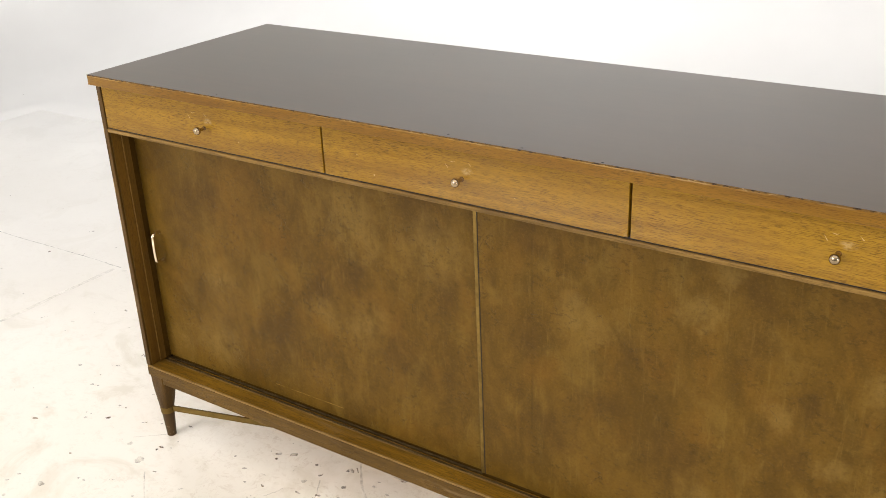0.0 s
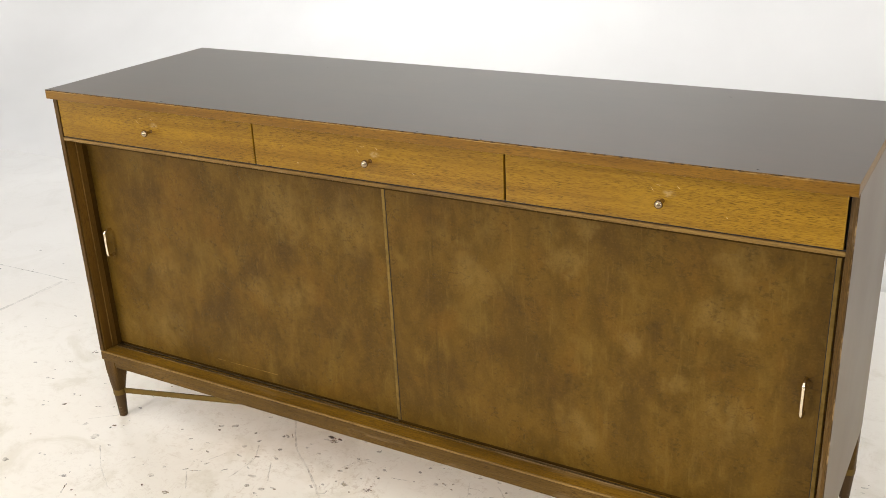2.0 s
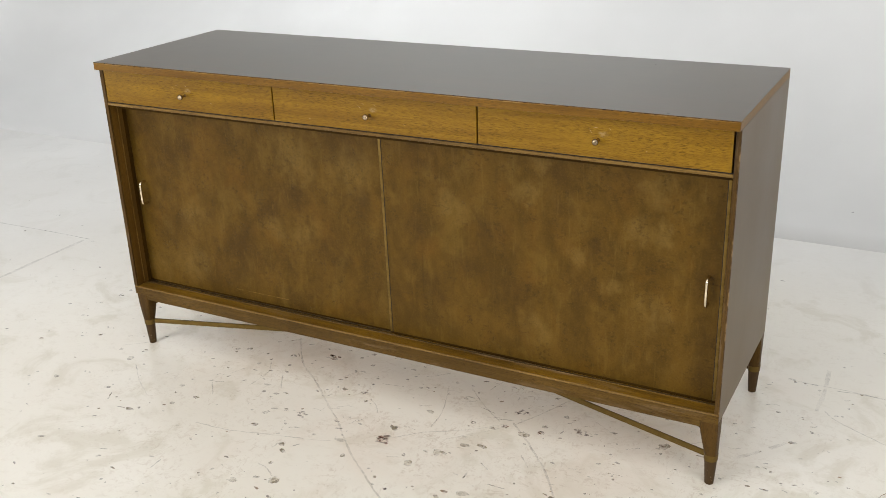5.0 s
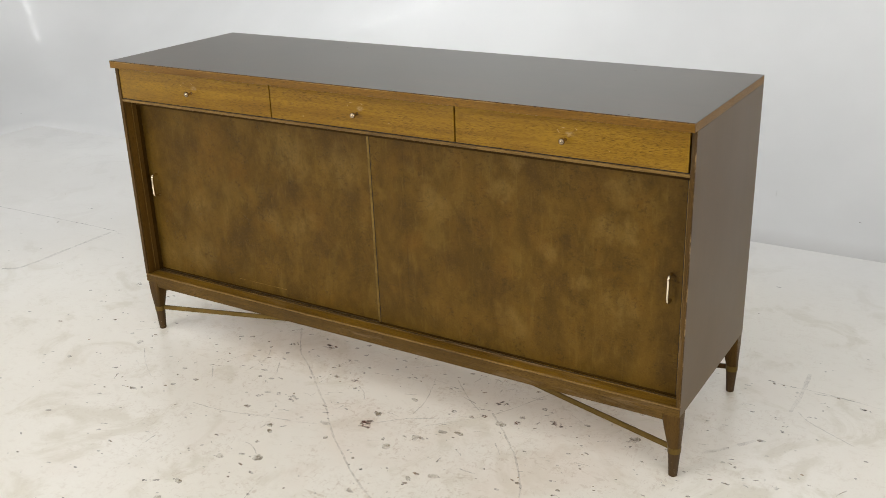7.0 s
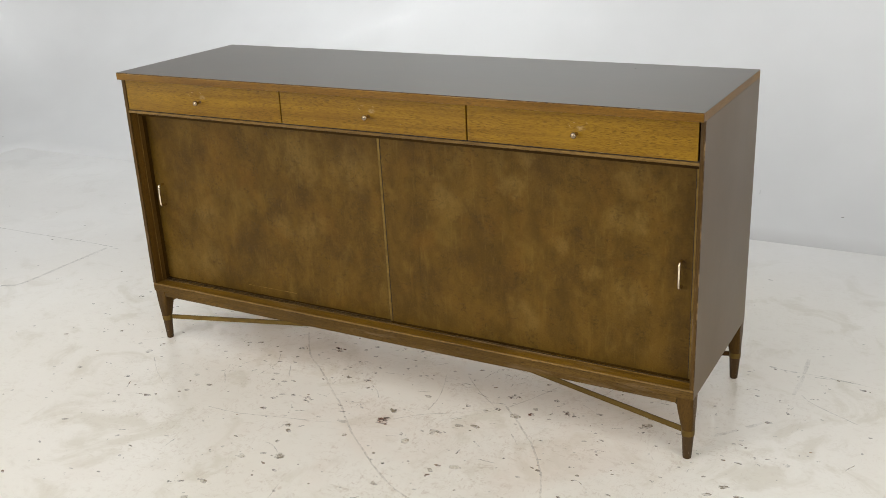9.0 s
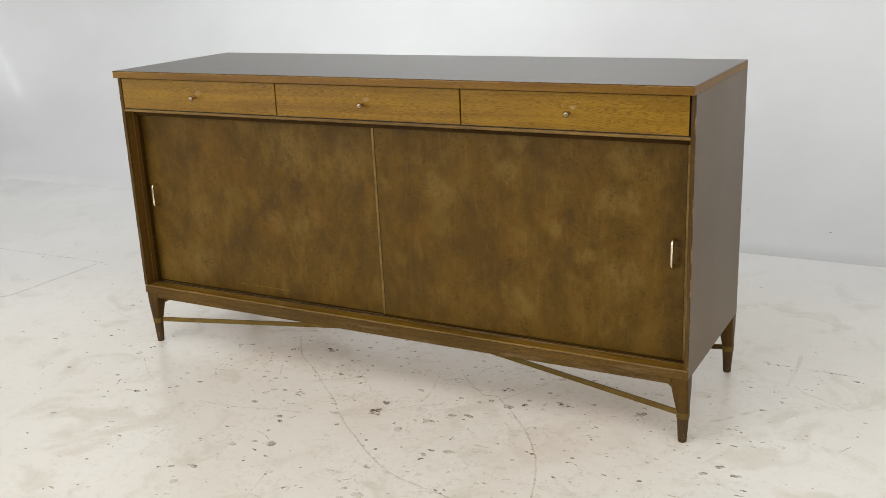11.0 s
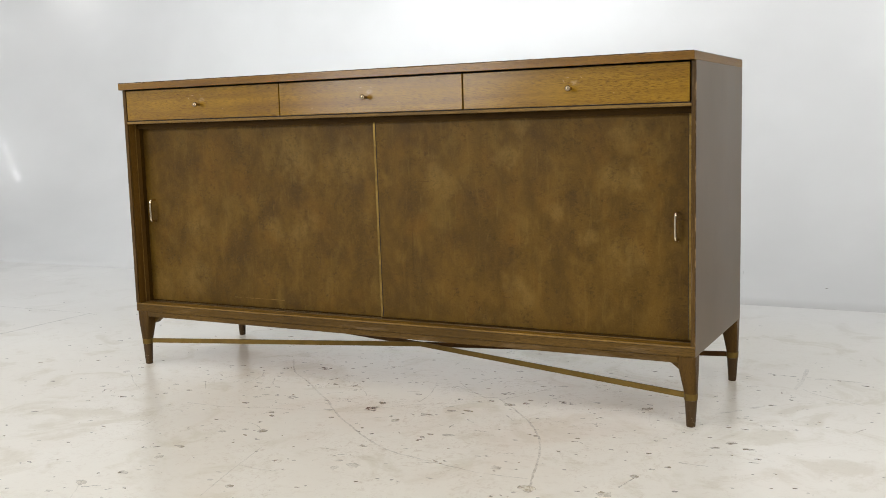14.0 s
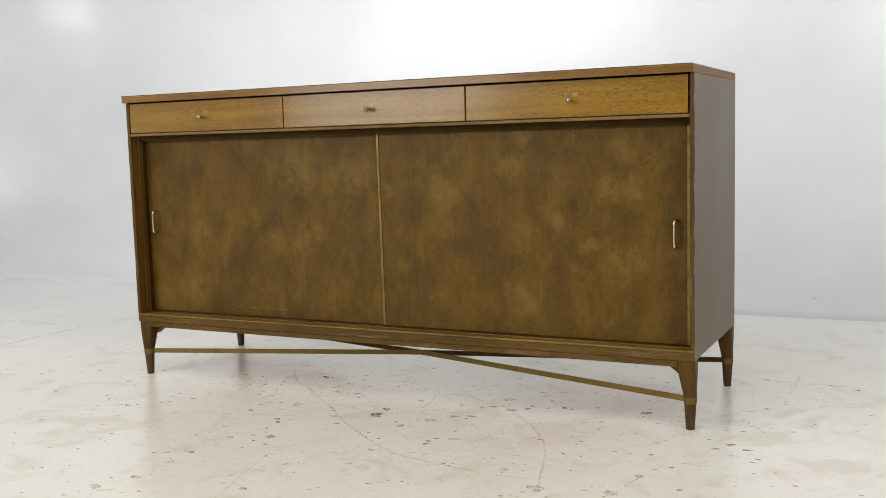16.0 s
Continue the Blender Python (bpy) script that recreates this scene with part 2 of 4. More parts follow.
    color = m.mix(m.math("MULTIPLY", drag, 0.20), color, (0.270, 0.200, 0.0800))
    color = m.mix(m.math("MULTIPLY", m.step(fine, 0.50, 0.66), 0.20), color, (0.050, 0.031, 0.009))
    color = m.mix(m.math("MULTIPLY", m.step(fine, 0.46, 0.32), 0.16), color, (0.29, 0.205, 0.073))
    wavy = m.mix(0.12, v, m.noise(9.0, 4, 0.6, v))
    crack = m.step(m.cells(24.0, wavy, "DISTANCE_TO_EDGE"), 0.0, 0.022, 1.0, 0.0)
    crack = m.math("MULTIPLY", crack, m.step(m.noise(19.0, 4, 0.6, v), 0.60, 0.66))
    color = m.mix(m.math("MULTIPLY", crack, 0.42), color, (0.022, 0.013, 0.005))
    line = m.math("ABSOLUTE", m.math("SUBTRACT", m.axis(0), seam))
    line = m.math("MULTIPLY", m.step(line, 0.0008, 0.0030, 1.0, 0.0), m.step(m.noise(12.0, 3, 0.6, v), 0.45, 0.65))
    color = m.mix(m.math("MULTIPLY", line, 0.24), color, (0.050, 0.028, 0.008))
    if mark:
        x0, x1, z0 = mark
        near = m.step(m.math("ABSOLUTE", m.math("SUBTRACT", m.axis(2), z0)), 0.0005, 0.0012, 1.0, 0.0)
        span = m.math("MULTIPLY", m.math("GREATER_THAN", m.axis(0), x0), m.math("LESS_THAN", m.axis(0), x1))
        scratch = m.math("MULTIPLY", m.math("MULTIPLY", near, span), m.step(m.noise(60.0, 3, 0.6), 0.35, 0.55))
        color = m.mix(m.math("MULTIPLY", scratch, 0.7), color, (0.36, 0.26, 0.12))
    color = m.mix(1.0, color, (0.650, 0.552, 0.285), "MULTIPLY")
    bump = m.math("SUBTRACT", m.math("ADD", m.math("MULTIPLY", fine, 0.7), m.math("MULTIPLY", mid, 0.8)),
                  m.math("ADD", m.math("MULTIPLY", crack, 0.7), m.math("ADD", m.math("MULTIPLY", line, 0.5), m.math("MULTIPLY", pits, 0.35))))
    return m.done(color, m.math("ADD", m.math("MULTIPLY", mid, 0.15), 0.38), bump=bump, strength=0.5, depth=0.0011, specular=0.12)


def brass(name, color, rough, aged=0.4):
    m = Nodes(name)
    tarnish = m.step(m.noise(40.0, 4, 0.6), 0.4, 0.7)
    c = m.mix(m.math("MULTIPLY", tarnish, aged), color, tuple(k * 0.35 for k in color))
    return m.done(c, m.math("ADD", m.math("MULTIPLY", tarnish, 0.15), rough), 1.0, bump=m.noise(300.0, 2), strength=0.05, depth=0.0003)


TOP = top_finish()
UMBER, RUST, STRAW = (0.080, 0.047, 0.0155), (0.200, 0.108, 0.0200), (0.290, 0.215, 0.0980)
LEATHER_A = leather("leather_panel_a", (0.3, 0, 0.2), -0.354, (
    (UMBER, 0.60, ((-0.707, 0.567, 0.085), (-0.646, 0.610, 0.060), (-0.107, 0.670, 0.060), (-0.280, 0.514, 0.050), (-0.370, 0.461, 0.060), (-0.464, 0.350, 0.060),
                   (-0.176, 0.374, 0.055), (-0.295, 0.202, 0.070), (-0.089, 0.548, 0.042), (-0.79, 0.67, 0.05))),
    (RUST, 0.34, ((-0.576, 0.581, 0.064), (-0.450, 0.549, 0.055), (-0.208, 0.441, 0.070), (-0.520, 0.645, 0.045), (-0.805, 0.213, 0.048))),
    (STRAW, 0.50, ((-0.267, 0.608, 0.072), (-0.098, 0.610, 0.066), (-0.651, 0.280, 0.060), (-0.355, 0.419, 0.042), (-0.256, 0.422, 0.052), (-0.780, 0.231, 0.047), (-0.623, 0.426, 0.048))),
), (-0.505, -0.328, 0.2175))
LEATHER_B = leather("leather_panel_b", (2.6, 0, 1.1), 0.095, (
    (UMBER, 0.60, ((0.092, 0.683, 0.050), (0.267, 0.518, 0.055), (0.211, 0.418, 0.046), (0.442, 0.662, 0.064), (0.454, 0.582, 0.042), (0.601, 0.672, 0.056), (0.549, 0.500, 0.034),
                   (0.503, 0.417, 0.042), (0.347, 0.355, 0.056), (0.079, 0.490, 0.036), (0.123, 0.331, 0.048), (0.777, 0.455, 0.052), (0.794, 0.337, 0.045), (0.79, 0.24, 0.05))),
    (RUST, 0.34, ((0.319, 0.513, 0.045), (0.368, 0.418, 0.036), (0.247, 0.675, 0.036), (0.478, 0.513, 0.046), (0.103, 0.427, 0.036), (0.700, 0.402, 0.034), (0.321, 0.613, 0.032))),
    (STRAW, 0.50, ((0.177, 0.557, 0.052), (0.393, 0.691, 0.032), (0.370, 0.617, 0.038), (0.626, 0.557, 0.038), (0.493, 0.490, 0.028), (0.666, 0.655, 0.044), (0.668, 0.373, 0.052),
                   (0.682, 0.566, 0.028), (0.394, 0.291, 0.044), (0.568, 0.414, 0.030))),
))
BRASS = brass("aged_brass", (0.155, 0.102, 0.029), 0.46, 0.12)
# same brass for the rear bars, darkened by the shade below the case
SHADED_BRASS = brass("shaded_brass", (0.075, 0.040, 0.015), 0.5, 0.3)
STRIP = brass("brass_edging", (0.20, 0.130, 0.036), 0.48, 0.35)
PULL = brass("polished_brass", (0.74, 0.64, 0.46), 0.08, 0.35)
KNOB = brass("worn_nickel", (0.40, 0.31, 0.20), 0.09, 0.5)
TRACK = brass("track_metal", (0.10, 0.066, 0.030), 0.5, 0.5)
SCRATCH = Nodes("raw_wood_scratch").done((0.40, 0.26, 0.10), 0.6)
# near-black: paints the shade of gaps; also serves nicks and strip joints
DARK = Nodes("near_black").done((0.012, 0.007, 0.004), 0.8)


def cyclorama_paint():
    m = Nodes("cyclorama_white_paint")
    cloud = m.noise(0.9, 4, 0.55)
    color = m.mix(m.step(cloud, 0.3, 0.7), (0.565, 0.57, 0.57), (0.625, 0.63, 0.63))
    return m.done(color, 0.30, bump=m.noise(60.0, 3), strength=0.04, depth=0.001, specular=0.5, coat=0.15, coat_rough=0.05)


def floor_paint():
    """Worn white floor paint: beige stains, scuffs and small chips; brightness also painted in by distance and towards
    the crease.
    """
    m = Nodes("worn_white_floor_paint")
    cloud = m.noise(1.6, 5, 0.6)
    color = m.mix(m.step(cloud, 0.35, 0.7), (0.865, 0.832, 0.752), (0.905, 0.880, 0.810))
    stain = m.step(m.noise(5.5, 6, 0.65, None, 0.8), 0.51, 0.66)
    color = m.mix(m.math("MULTIPLY", stain, 0.42), color, (0.64, 0.60, 0.48))
    dirt = m.step(m.noise(26.0, 5, 0.7, m.mapped((1, 1.6, 1), turn=(0, 0, 20))), 0.55, 0.64)
    color = m.mix(m.math("MULTIPLY", dirt, 0.10), color, (0.48, 0.41, 0.30))
    trodden = m.step(m.distance((0.15, 0.05, 0.0)), 0.35, 1.25, 1.0, 0.25)
    rub = m.step(m.noise(95.0, 5, 0.75, m.mapped((1.0, 0.55, 1), turn=(0, 0, 25)), 0.8), 0.545, 0.60)
    rub = m.math("MULTIPLY", rub, m.step(m.noise(7.0, 4, 0.65), 0.44, 0.64))
    color = m.mix(m.math("MULTIPLY", m.math("MULTIPLY", rub, trodden), 0.30), color, (0.36, 0.245, 0.155))
    hair = m.step(m.noise(13.0, 3, 0.5, None, 2.5), 0.492, 0.5)
    hair = m.math("MULTIPLY", hair, m.step(m.noise(13.0, 3, 0.5, None, 2.5), 0.508, 0.5))
    hair = m.math("MULTIPLY", hair, m.step(m.noise(4.0, 3, 0.6), 0.50, 0.62))
    color = m.mix(m.math("MULTIPLY", m.math("MULTIPLY", hair, trodden), 0.22), color, (0.36, 0.26, 0.18))
    blush = m.step(m.noise(2.6, 3, 0.55), 0.48, 0.68)
    color = m.mix(m.math("MULTIPLY", m.math("MULTIPLY", blush, trodden), 0.35), color, (0.80, 0.70, 0.61))
    # near paint is yellowed by wear and lifted brighter; neutral and darker further off
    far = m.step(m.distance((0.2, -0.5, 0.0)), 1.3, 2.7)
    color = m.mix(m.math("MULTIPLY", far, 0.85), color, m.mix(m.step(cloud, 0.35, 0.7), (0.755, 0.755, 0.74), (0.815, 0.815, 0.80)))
    # shade at the cove's foot put into the colour: greyer towards the crease
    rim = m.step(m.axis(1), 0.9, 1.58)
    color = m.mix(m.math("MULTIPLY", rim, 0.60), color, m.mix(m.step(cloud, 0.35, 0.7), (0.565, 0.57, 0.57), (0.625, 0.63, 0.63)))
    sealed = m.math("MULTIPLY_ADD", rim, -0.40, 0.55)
    rough = m.math("ADD", m.math("MULTIPLY", stain, 0.2), m.math("ADD", m.math("MULTIPLY", cloud, 0.12), 0.27))
    grime = m.step(m.noise(38.0, 8, 0.75, m.mapped((1.0, 1.5, 1.0), turn=(0, 0, -32)), 1.2), 0.545, 0.60)
    grime = m.math("MULTIPLY", grime, m.step(m.noise(6.0, 5, 0.65), 0.42, 0.60))
    color = m.mix(m.math("MULTIPLY", m.math("MULTIPLY", grime, trodden), 0.30), color, (0.42, 0.33, 0.22))
    return m.done(color, rough, bump=m.noise(35.0, 4), strength=0.08, depth=0.001, coat=sealed, coat_rough=0.18)


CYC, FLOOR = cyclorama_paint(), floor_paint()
ROOM = Nodes("plain_grey_wall").done((0.50, 0.49, 0.475), 0.7)
DIM_GREY = Nodes("dim_floor_grey").done((0.22, 0.21, 0.20), 0.75)

# ---- mesh helpers ----


def box(bm, lo, hi, bevel=0.0):
    """A box between two corners, its edges rounded by bevel."""
    m = Matrix.LocRotScale([(a + b) / 2 for a, b in zip(lo, hi)], None, [b - a for a, b in zip(lo, hi)])
    made = bmesh.ops.create_cube(bm, size=1, matrix=m)["verts"]
    if bevel:
        edges = list({e for v in made for e in v.link_edges})
        bmesh.ops.bevel(bm, geom=edges, offset=bevel, segments=2, affect="EDGES", profile=0.5)
    return bm


def turned(bm, rings, at=(0, 0, 0), axis="z", steps=24):
    """A turned piece: rings of (distance along the axis, radius)."""
    loops = []
    for d, r in rings:
        ring = []
        for i in range(steps):
            a = 2 * math.pi * i / steps
            p = {"z": (r * math.cos(a), r * math.sin(a), d), "y": (r * math.cos(a), d, r * math.sin(a))}[axis]
            ring.append(bm.verts.new(Vector(at) + Vector(p)))
        loops.append(ring)
    for a, b in zip(loops, loops[1:]):
        for i in range(steps):
            bm.faces.new((a[i], a[(i + 1) % steps], b[(i + 1) % steps], b[i]))
    bm.faces.new(loops[0]), bm.faces.new(loops[-1])
    return bm


def part(name, bm, material, parent=None, label="", smooth=False):
    """Links a bmesh as one mesh object, its origin in its middle, under parent."""
    bmesh.ops.recalc_face_normals(bm, faces=bm.faces)
    mid = sum((v.co for v in bm.verts), Vector()) / len(bm.verts)
    bmesh.ops.translate(bm, verts=bm.verts, vec=-mid)
    me = bpy.data.meshes.new(name)
    bm.to_mesh(me)
    bm.free()
    me.materials.append(material)
    if smooth:
        me.shade_smooth()
        me.set_sharp_from_angle(angle=radians(40))
    ob = new(name, me)
    ob.location = mid
    if parent:
        ob.parent = parent
        ob.location = mid - origin_of(parent)
    return tagged(ob, label)


def origin_of(ob):
    place = Vector()
    while ob:
        place += ob.location
        ob = ob.parent
    return place


def boxed(name, lo, hi, material, parent=None, label="", bevel=0.0):
    return part(name, box(bmesh.new(), lo, hi, bevel), material, parent, label)


# ---- the studio ----
CREASE_X, CREASE_Y, COVE = -3.43, 1.58, 1.6
EAST, SOUTH, CEIL = 5.0, -6.0, 3.9


def cyclorama():
    """A white infinity cove: floor curve, back and west walls and the ball-shaped corner between them."""
    bm = bmesh.new()
    plan = [((EAST, CREASE_Y), (0, 1))]
    plan += [((x, CREASE_Y), (0, 1)) for x in (3.5, 2.0, 0.5, -1.0, -2.5)]
    for i in range(19):
        a = radians(90 + 5 * i)
        plan.append(((CREASE_X, CREASE_Y), (math.cos(a), math.sin(a))))
    plan += [((CREASE_X, y), (-1, 0)) for y in (0.0, -1.5, -3.0, -4.5, SOUTH)]
    profile = [(COVE * math.sin(radians(a)), COVE * (1 - math.cos(radians(a)))) for a in range(0, 91, 5)]
    profile += [(COVE, COVE + (CEIL - COVE) * k) for k in (0.5, 1.0)]
    rows = [[bm.verts.new((p[0] + d * n[0], p[1] + d * n[1], z)) for d, z in profile] for p, n in plan]
    for a, b in zip(rows, rows[1:]):
        for i in range(len(profile) - 1):
            bm.faces.new((a[i], b[i], b[i + 1], a[i + 1]))
    bmesh.ops.remove_doubles(bm, verts=bm.verts, dist=0.0005)
    return bm


wall = part("wall_cyclorama", cyclorama(), CYC, smooth=True)
shell = wall.modifiers.new("thickness", "SOLIDIFY")
inward = min(wall.data.polygons, key=lambda f: f.center.y).normal.x > 0
shell.thickness, shell.offset = 0.10, -1.0 if inward else 1.0
tagged(wall, "seamless white painted studio cove wall with rounded corner", "wall", kind="structure")
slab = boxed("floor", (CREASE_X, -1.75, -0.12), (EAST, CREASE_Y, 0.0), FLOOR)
# out of view: dark floor added so drawers and leather reflect less light
tagged(boxed("floor_south", (CREASE_X, SOUTH, -0.12), (EAST, -1.752, 0.0), DIM_GREY), "unseen dark grey floor that dims reflections", "floor", kind="structure")
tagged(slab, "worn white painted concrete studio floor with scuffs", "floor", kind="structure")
for name, lo, hi in (("wall_east", (EAST, SOUTH, -0.12), (EAST + 0.15, CREASE_Y + COVE, CEIL)),
                     ("wall_south", (CREASE_X - COVE, SOUTH - 0.15, -0.12), (EAST + 0.15, SOUTH, CEIL))):
    tagged(boxed(name, lo, hi, ROOM), "plain pale grey painted studio wall", "wall", kind="structure")
tagged(boxed("ceiling", (CREASE_X - COVE, SOUTH - 0.15, CEIL), (EAST + 0.15, CREASE_Y + COVE, CEIL + 0.15), ROOM),
       "plain grey studio ceiling", "ceiling", kind="structure")

# ---- wear on the floor ----
SPECKS_A = [
    (-0.804, -0.146, 0.0023), (-0.462, 0.119, 0.0039), (-0.39, 0.137, 0.0039), (-0.558, 0.108, 0.0048), (-0.552, 0.091, 0.004), (-0.788, 0.023, 0.0024),
    (-0.807, -0.021, 0.0032), (-0.637, 0.051, 0.0032), (-0.363, 0.089, 0.0054), (-0.308, -0.073, 0.0036), (-0.059, -0.071, 0.0035), (-0.174, 0.138, 0.0038),
    (-0.098, 0.13, 0.0037), (-0.179, 0.24, 0.007), (-0.148, 0.185, 0.0053), (-0.092, 0.096, 0.0037), (-0.042, -0.163, 0.002), (0.142, -0.291, 0.0019),
    (-0.252, -0.452, 0.0019), (-0.046, -0.279, 0.0016), (-0.331, -0.545, 0.0025), (-0.442, -0.543, 0.0045), (-0.155, -0.376, 0.0019), (-0.175, -0.399, 0.0019),
    (-0.311, 0.123, 0.0038), (-0.315, 0.216, 0.0039), (-0.171, 0.044, 0.0029), (-0.155, 0.05, 0.0029), (-0.191, 0.021, 0.0036), (-0.432, 0.095, 0.0039),
    (0.178, -0.293, 0.0043), (-0.033, -0.148, 0.0034),
]
SPECKS_B = [
    (0.034, 0.019, 0.0027), (0.071, -0.06, 0.0045), (-0.097, 0.127, 0.0042), (-0.092, 0.095, 0.0035), (0.034, 0.134, 0.0048), (-0.008, 0.18, 0.0042),
    (-0.021, 0.157, 0.0042), (0.29, 0.115, 0.0029), (0.244, 0.209, 0.002), (0.231, 0.262, 0.0034), (0.421, 0.046, 0.0025), (0.589, 0.097, 0.003),
    (0.59, 0.049, 0.0036), (0.432, -0.151, 0.0029), (0.22, -0.268, 0.0017), (0.142, -0.29, 0.0023), (0.178, -0.294, 0.0035), (0.298, -0.07, 0.0031),
    (0.57, 0.137, 0.0031), (0.621, -0.031, 0.0035), (0.695, 0.101, 0.0036), (0.589, -0.119, 0.0034),
]
SPECKS_C = [
    (0.834, 0.26, 0.0028), (0.967, 0.101, 0.0031), (1.059, 0.488, 0.0023), (1.04, 0.324, 0.0022), (0.963, 0.401, 0.0023), (1.059, 0.153, 0.0021),
    (1.076, 0.159, 0.0021), (1.101, 0.145, 0.002), (1.012, 0.118, 0.0026), (0.941, 0.572, 0.003), (0.983, 0.528, 0.0024), (0.855, 0.51, 0.003),
    (1.02, 0.702, 0.0031), (1.138, 0.546, 0.0029), (0.842, 0.062, 0.0037), (0.819, -0.012, 0.0036), (0.768, 0.078, 0.0027), (0.752, 0.0, 0.0021),
    (0.852, 0.475, 0.0024), (0.996, 0.337, 0.0034), (0.991, 0.344, 0.0022), (0.372, -0.532, 0.0046), (0.896, -0.372, 0.0054), (0.103, -0.241, 0.0041),
]
CHIPS_A = [
    (-0.877, -0.038, 0.0073), (-0.812, -0.068, 0.0112), (-0.449, 0.062, 0.0062), (-0.53, 0.122, 0.0064), (-0.567, -0.125, 0.0075), (-0.097, -0.175, 0.0047),
    (0.017, -0.222, 0.0084), (-0.07, -0.376, 0.0126), (-0.121, -0.32, 0.0058), (-0.16, -0.415, 0.0101), (0.133, -0.263, 0.0044), (-0.064, 0.013, 0.0064),
    (0.174, -0.183, 0.0103), (0.216, -0.114, 0.0147), (0.371, 0.041, 0.0112), (0.384, 0.233, 0.0059), (0.345, -0.234, 0.0103), (0.694, 0.134, 0.0132),
    (0.406, 0.095, 0.0063), (0.908, 0.142, 0.0043), (0.938, 0.136, 0.0042), (0.859, 0.332, 0.0057), (1.042, 0.098, 0.0071), (0.912, 0.579, 0.0043),
    (0.98, 0.552, 0.0048), (0.995, 0.34, 0.0045),
]
CHIPS_B = [
    (0.637, -0.47, 0.0144), (0.78, -0.439, 0.0172), (0.803, -0.325, 0.0124), (0.253, -0.49, 0.0133), (0.225, -0.517, 0.0132), (0.532, -0.385, 0.0106),
    (0.095, -0.692, 0.0093), (-0.072, -0.374, 0.0123), (-0.2, -0.797, 0.0107),
]
STAINS = [
    (-0.273, 0.18, 0.0116), (-0.181, -0.113, 0.0126), (-0.091, 0.047, 0.0065), (0.07, -0.12, 0.0146), (-0.231, -0.108, 0.005), (-0.273, -0.144, 0.0049),
    (-0.037, 0.265, 0.0065), (0.235, 0.039, 0.0058), (0.438, 0.159, 0.0058), (0.325, 0.133, 0.0104), (0.497, 0.112, 0.0124), (0.063, -0.121, 0.0101),
    (0.408, 0.065, 0.0069), (0.317, 0.054, 0.0057),
]
DASHES = [
    (-0.7, -0.267, -0.715, -0.237), (-0.758, -0.223, -0.739, -0.218), (-0.158, -0.266, -0.157, -0.245), (-0.115, -0.239, -0.104, -0.226),
    (-0.659, -0.096, -0.652, -0.087), (-0.525, -0.48, -0.517, -0.47), (-0.541, -0.45, -0.523, -0.444), (-0.28, -0.146, -0.264, -0.143),
    (-0.515, -0.078, -0.507, -0.067), (-0.486, -0.037, -0.479, -0.026), (-0.431, -0.04, -0.423, -0.028), (0.33, -0.11, 0.356, -0.128),
    (0.319, -0.182, 0.318, -0.157), (0.161, 0.145, 0.187, 0.145), (0.451, 0.084, 0.453, 0.099), (0.295, 0.185, 0.293, 0.199),
    (0.974, 0.076, 0.987, 0.072), (0.858, 0.304, 0.87, 0.306), (1.031, 0.44, 1.041, 0.443), (0.956, 0.574, 0.972, 0.577),
    (0.917, 0.162, 0.927, 0.165), (0.861, -0.21, 0.92, -0.21), (0.187, -0.447, 0.202, -0.433), (0.793, -0.393, 0.805, -0.332),
]
SCUFFS_A = [
    [(-0.406, -0.256), (-0.307, -0.249), (-0.187, -0.219), (-0.089, -0.197), (-0.043, -0.182)],
    [(-0.433, 0.241), (-0.362, 0.145), (-0.316, 0.097), (-0.262, 0.058), (-0.190, -0.003), (-0.126, -0.059), (-0.067, -0.11), (0.023, -0.2), (0.1, -0.261), (0.172, -0.318), (0.276, -0.379), (0.386, -0.405)],
    [(-0.422, 0.083), (-0.396, 0.035), (-0.395, -0.014), (-0.399, -0.053)],
    [(-0.767, -0.091), (-0.698, -0.152), (-0.62, -0.204)],
    [(-0.891, -0.018), (-0.852, 0.014), (-0.814, 0.047)],
    [(-0.351, 0.039), (-0.311, -0.023)],
    [(-0.501, -0.078), (-0.457, -0.129)],
    [(-0.147, -0.335), (-0.12, -0.34), (-0.086, -0.362)],
    [(0.097, 0.173), (0.124, 0.106), (0.144, 0.04), (0.149, -0.024)],
    [(0.327, 0.079), (0.378, 0.031), (0.457, -0.053), (0.512, -0.128), (0.549, -0.195), (0.582, -0.276), (0.613, -0.380), (0.637, -0.455)],
    [(0.335, 0.075), (0.374, 0.146), (0.423, 0.251)],
    [(0.077, -0.114), (0.144, -0.054), (0.241, 0.006), (0.312, 0.065)],
]
SCUFFS_B = [
    [(0.159, 0.187), (0.229, 0.12), (0.295, 0.07)],
    [(0.509, 0.169), (0.571, 0.134)],
    [(0.206, 0.198), (0.215, 0.235), (0.227, 0.266)],
    [(0.202, -0.062), (0.275, 0.009), (0.317, 0.054)],
    [(-0.06, 0.029), (-0.03, 0.007), (-0.006, -0.023)],
    [(0.401, -0.042), (0.438, -0.082)],
    [(0.912, 0.579), (0.961, 0.575), (1.014, 0.579), (1.136, 0.574)],
    [(1.006, 0.454), (1.048, 0.413), (1.158, 0.356)],
    [(0.986, 0.669), (0.992, 0.549), (0.988, 0.445)],
    [(0.918, 0.23), (0.948, 0.27)],
    [(0.85, 0.153), (0.901, 0.209)],
    [(0.386, -0.405), (0.51, -0.425), (0.617, -0.419)],
    [(0.075, -0.755), (0.038, -0.619), (0.001, -0.47)],
]
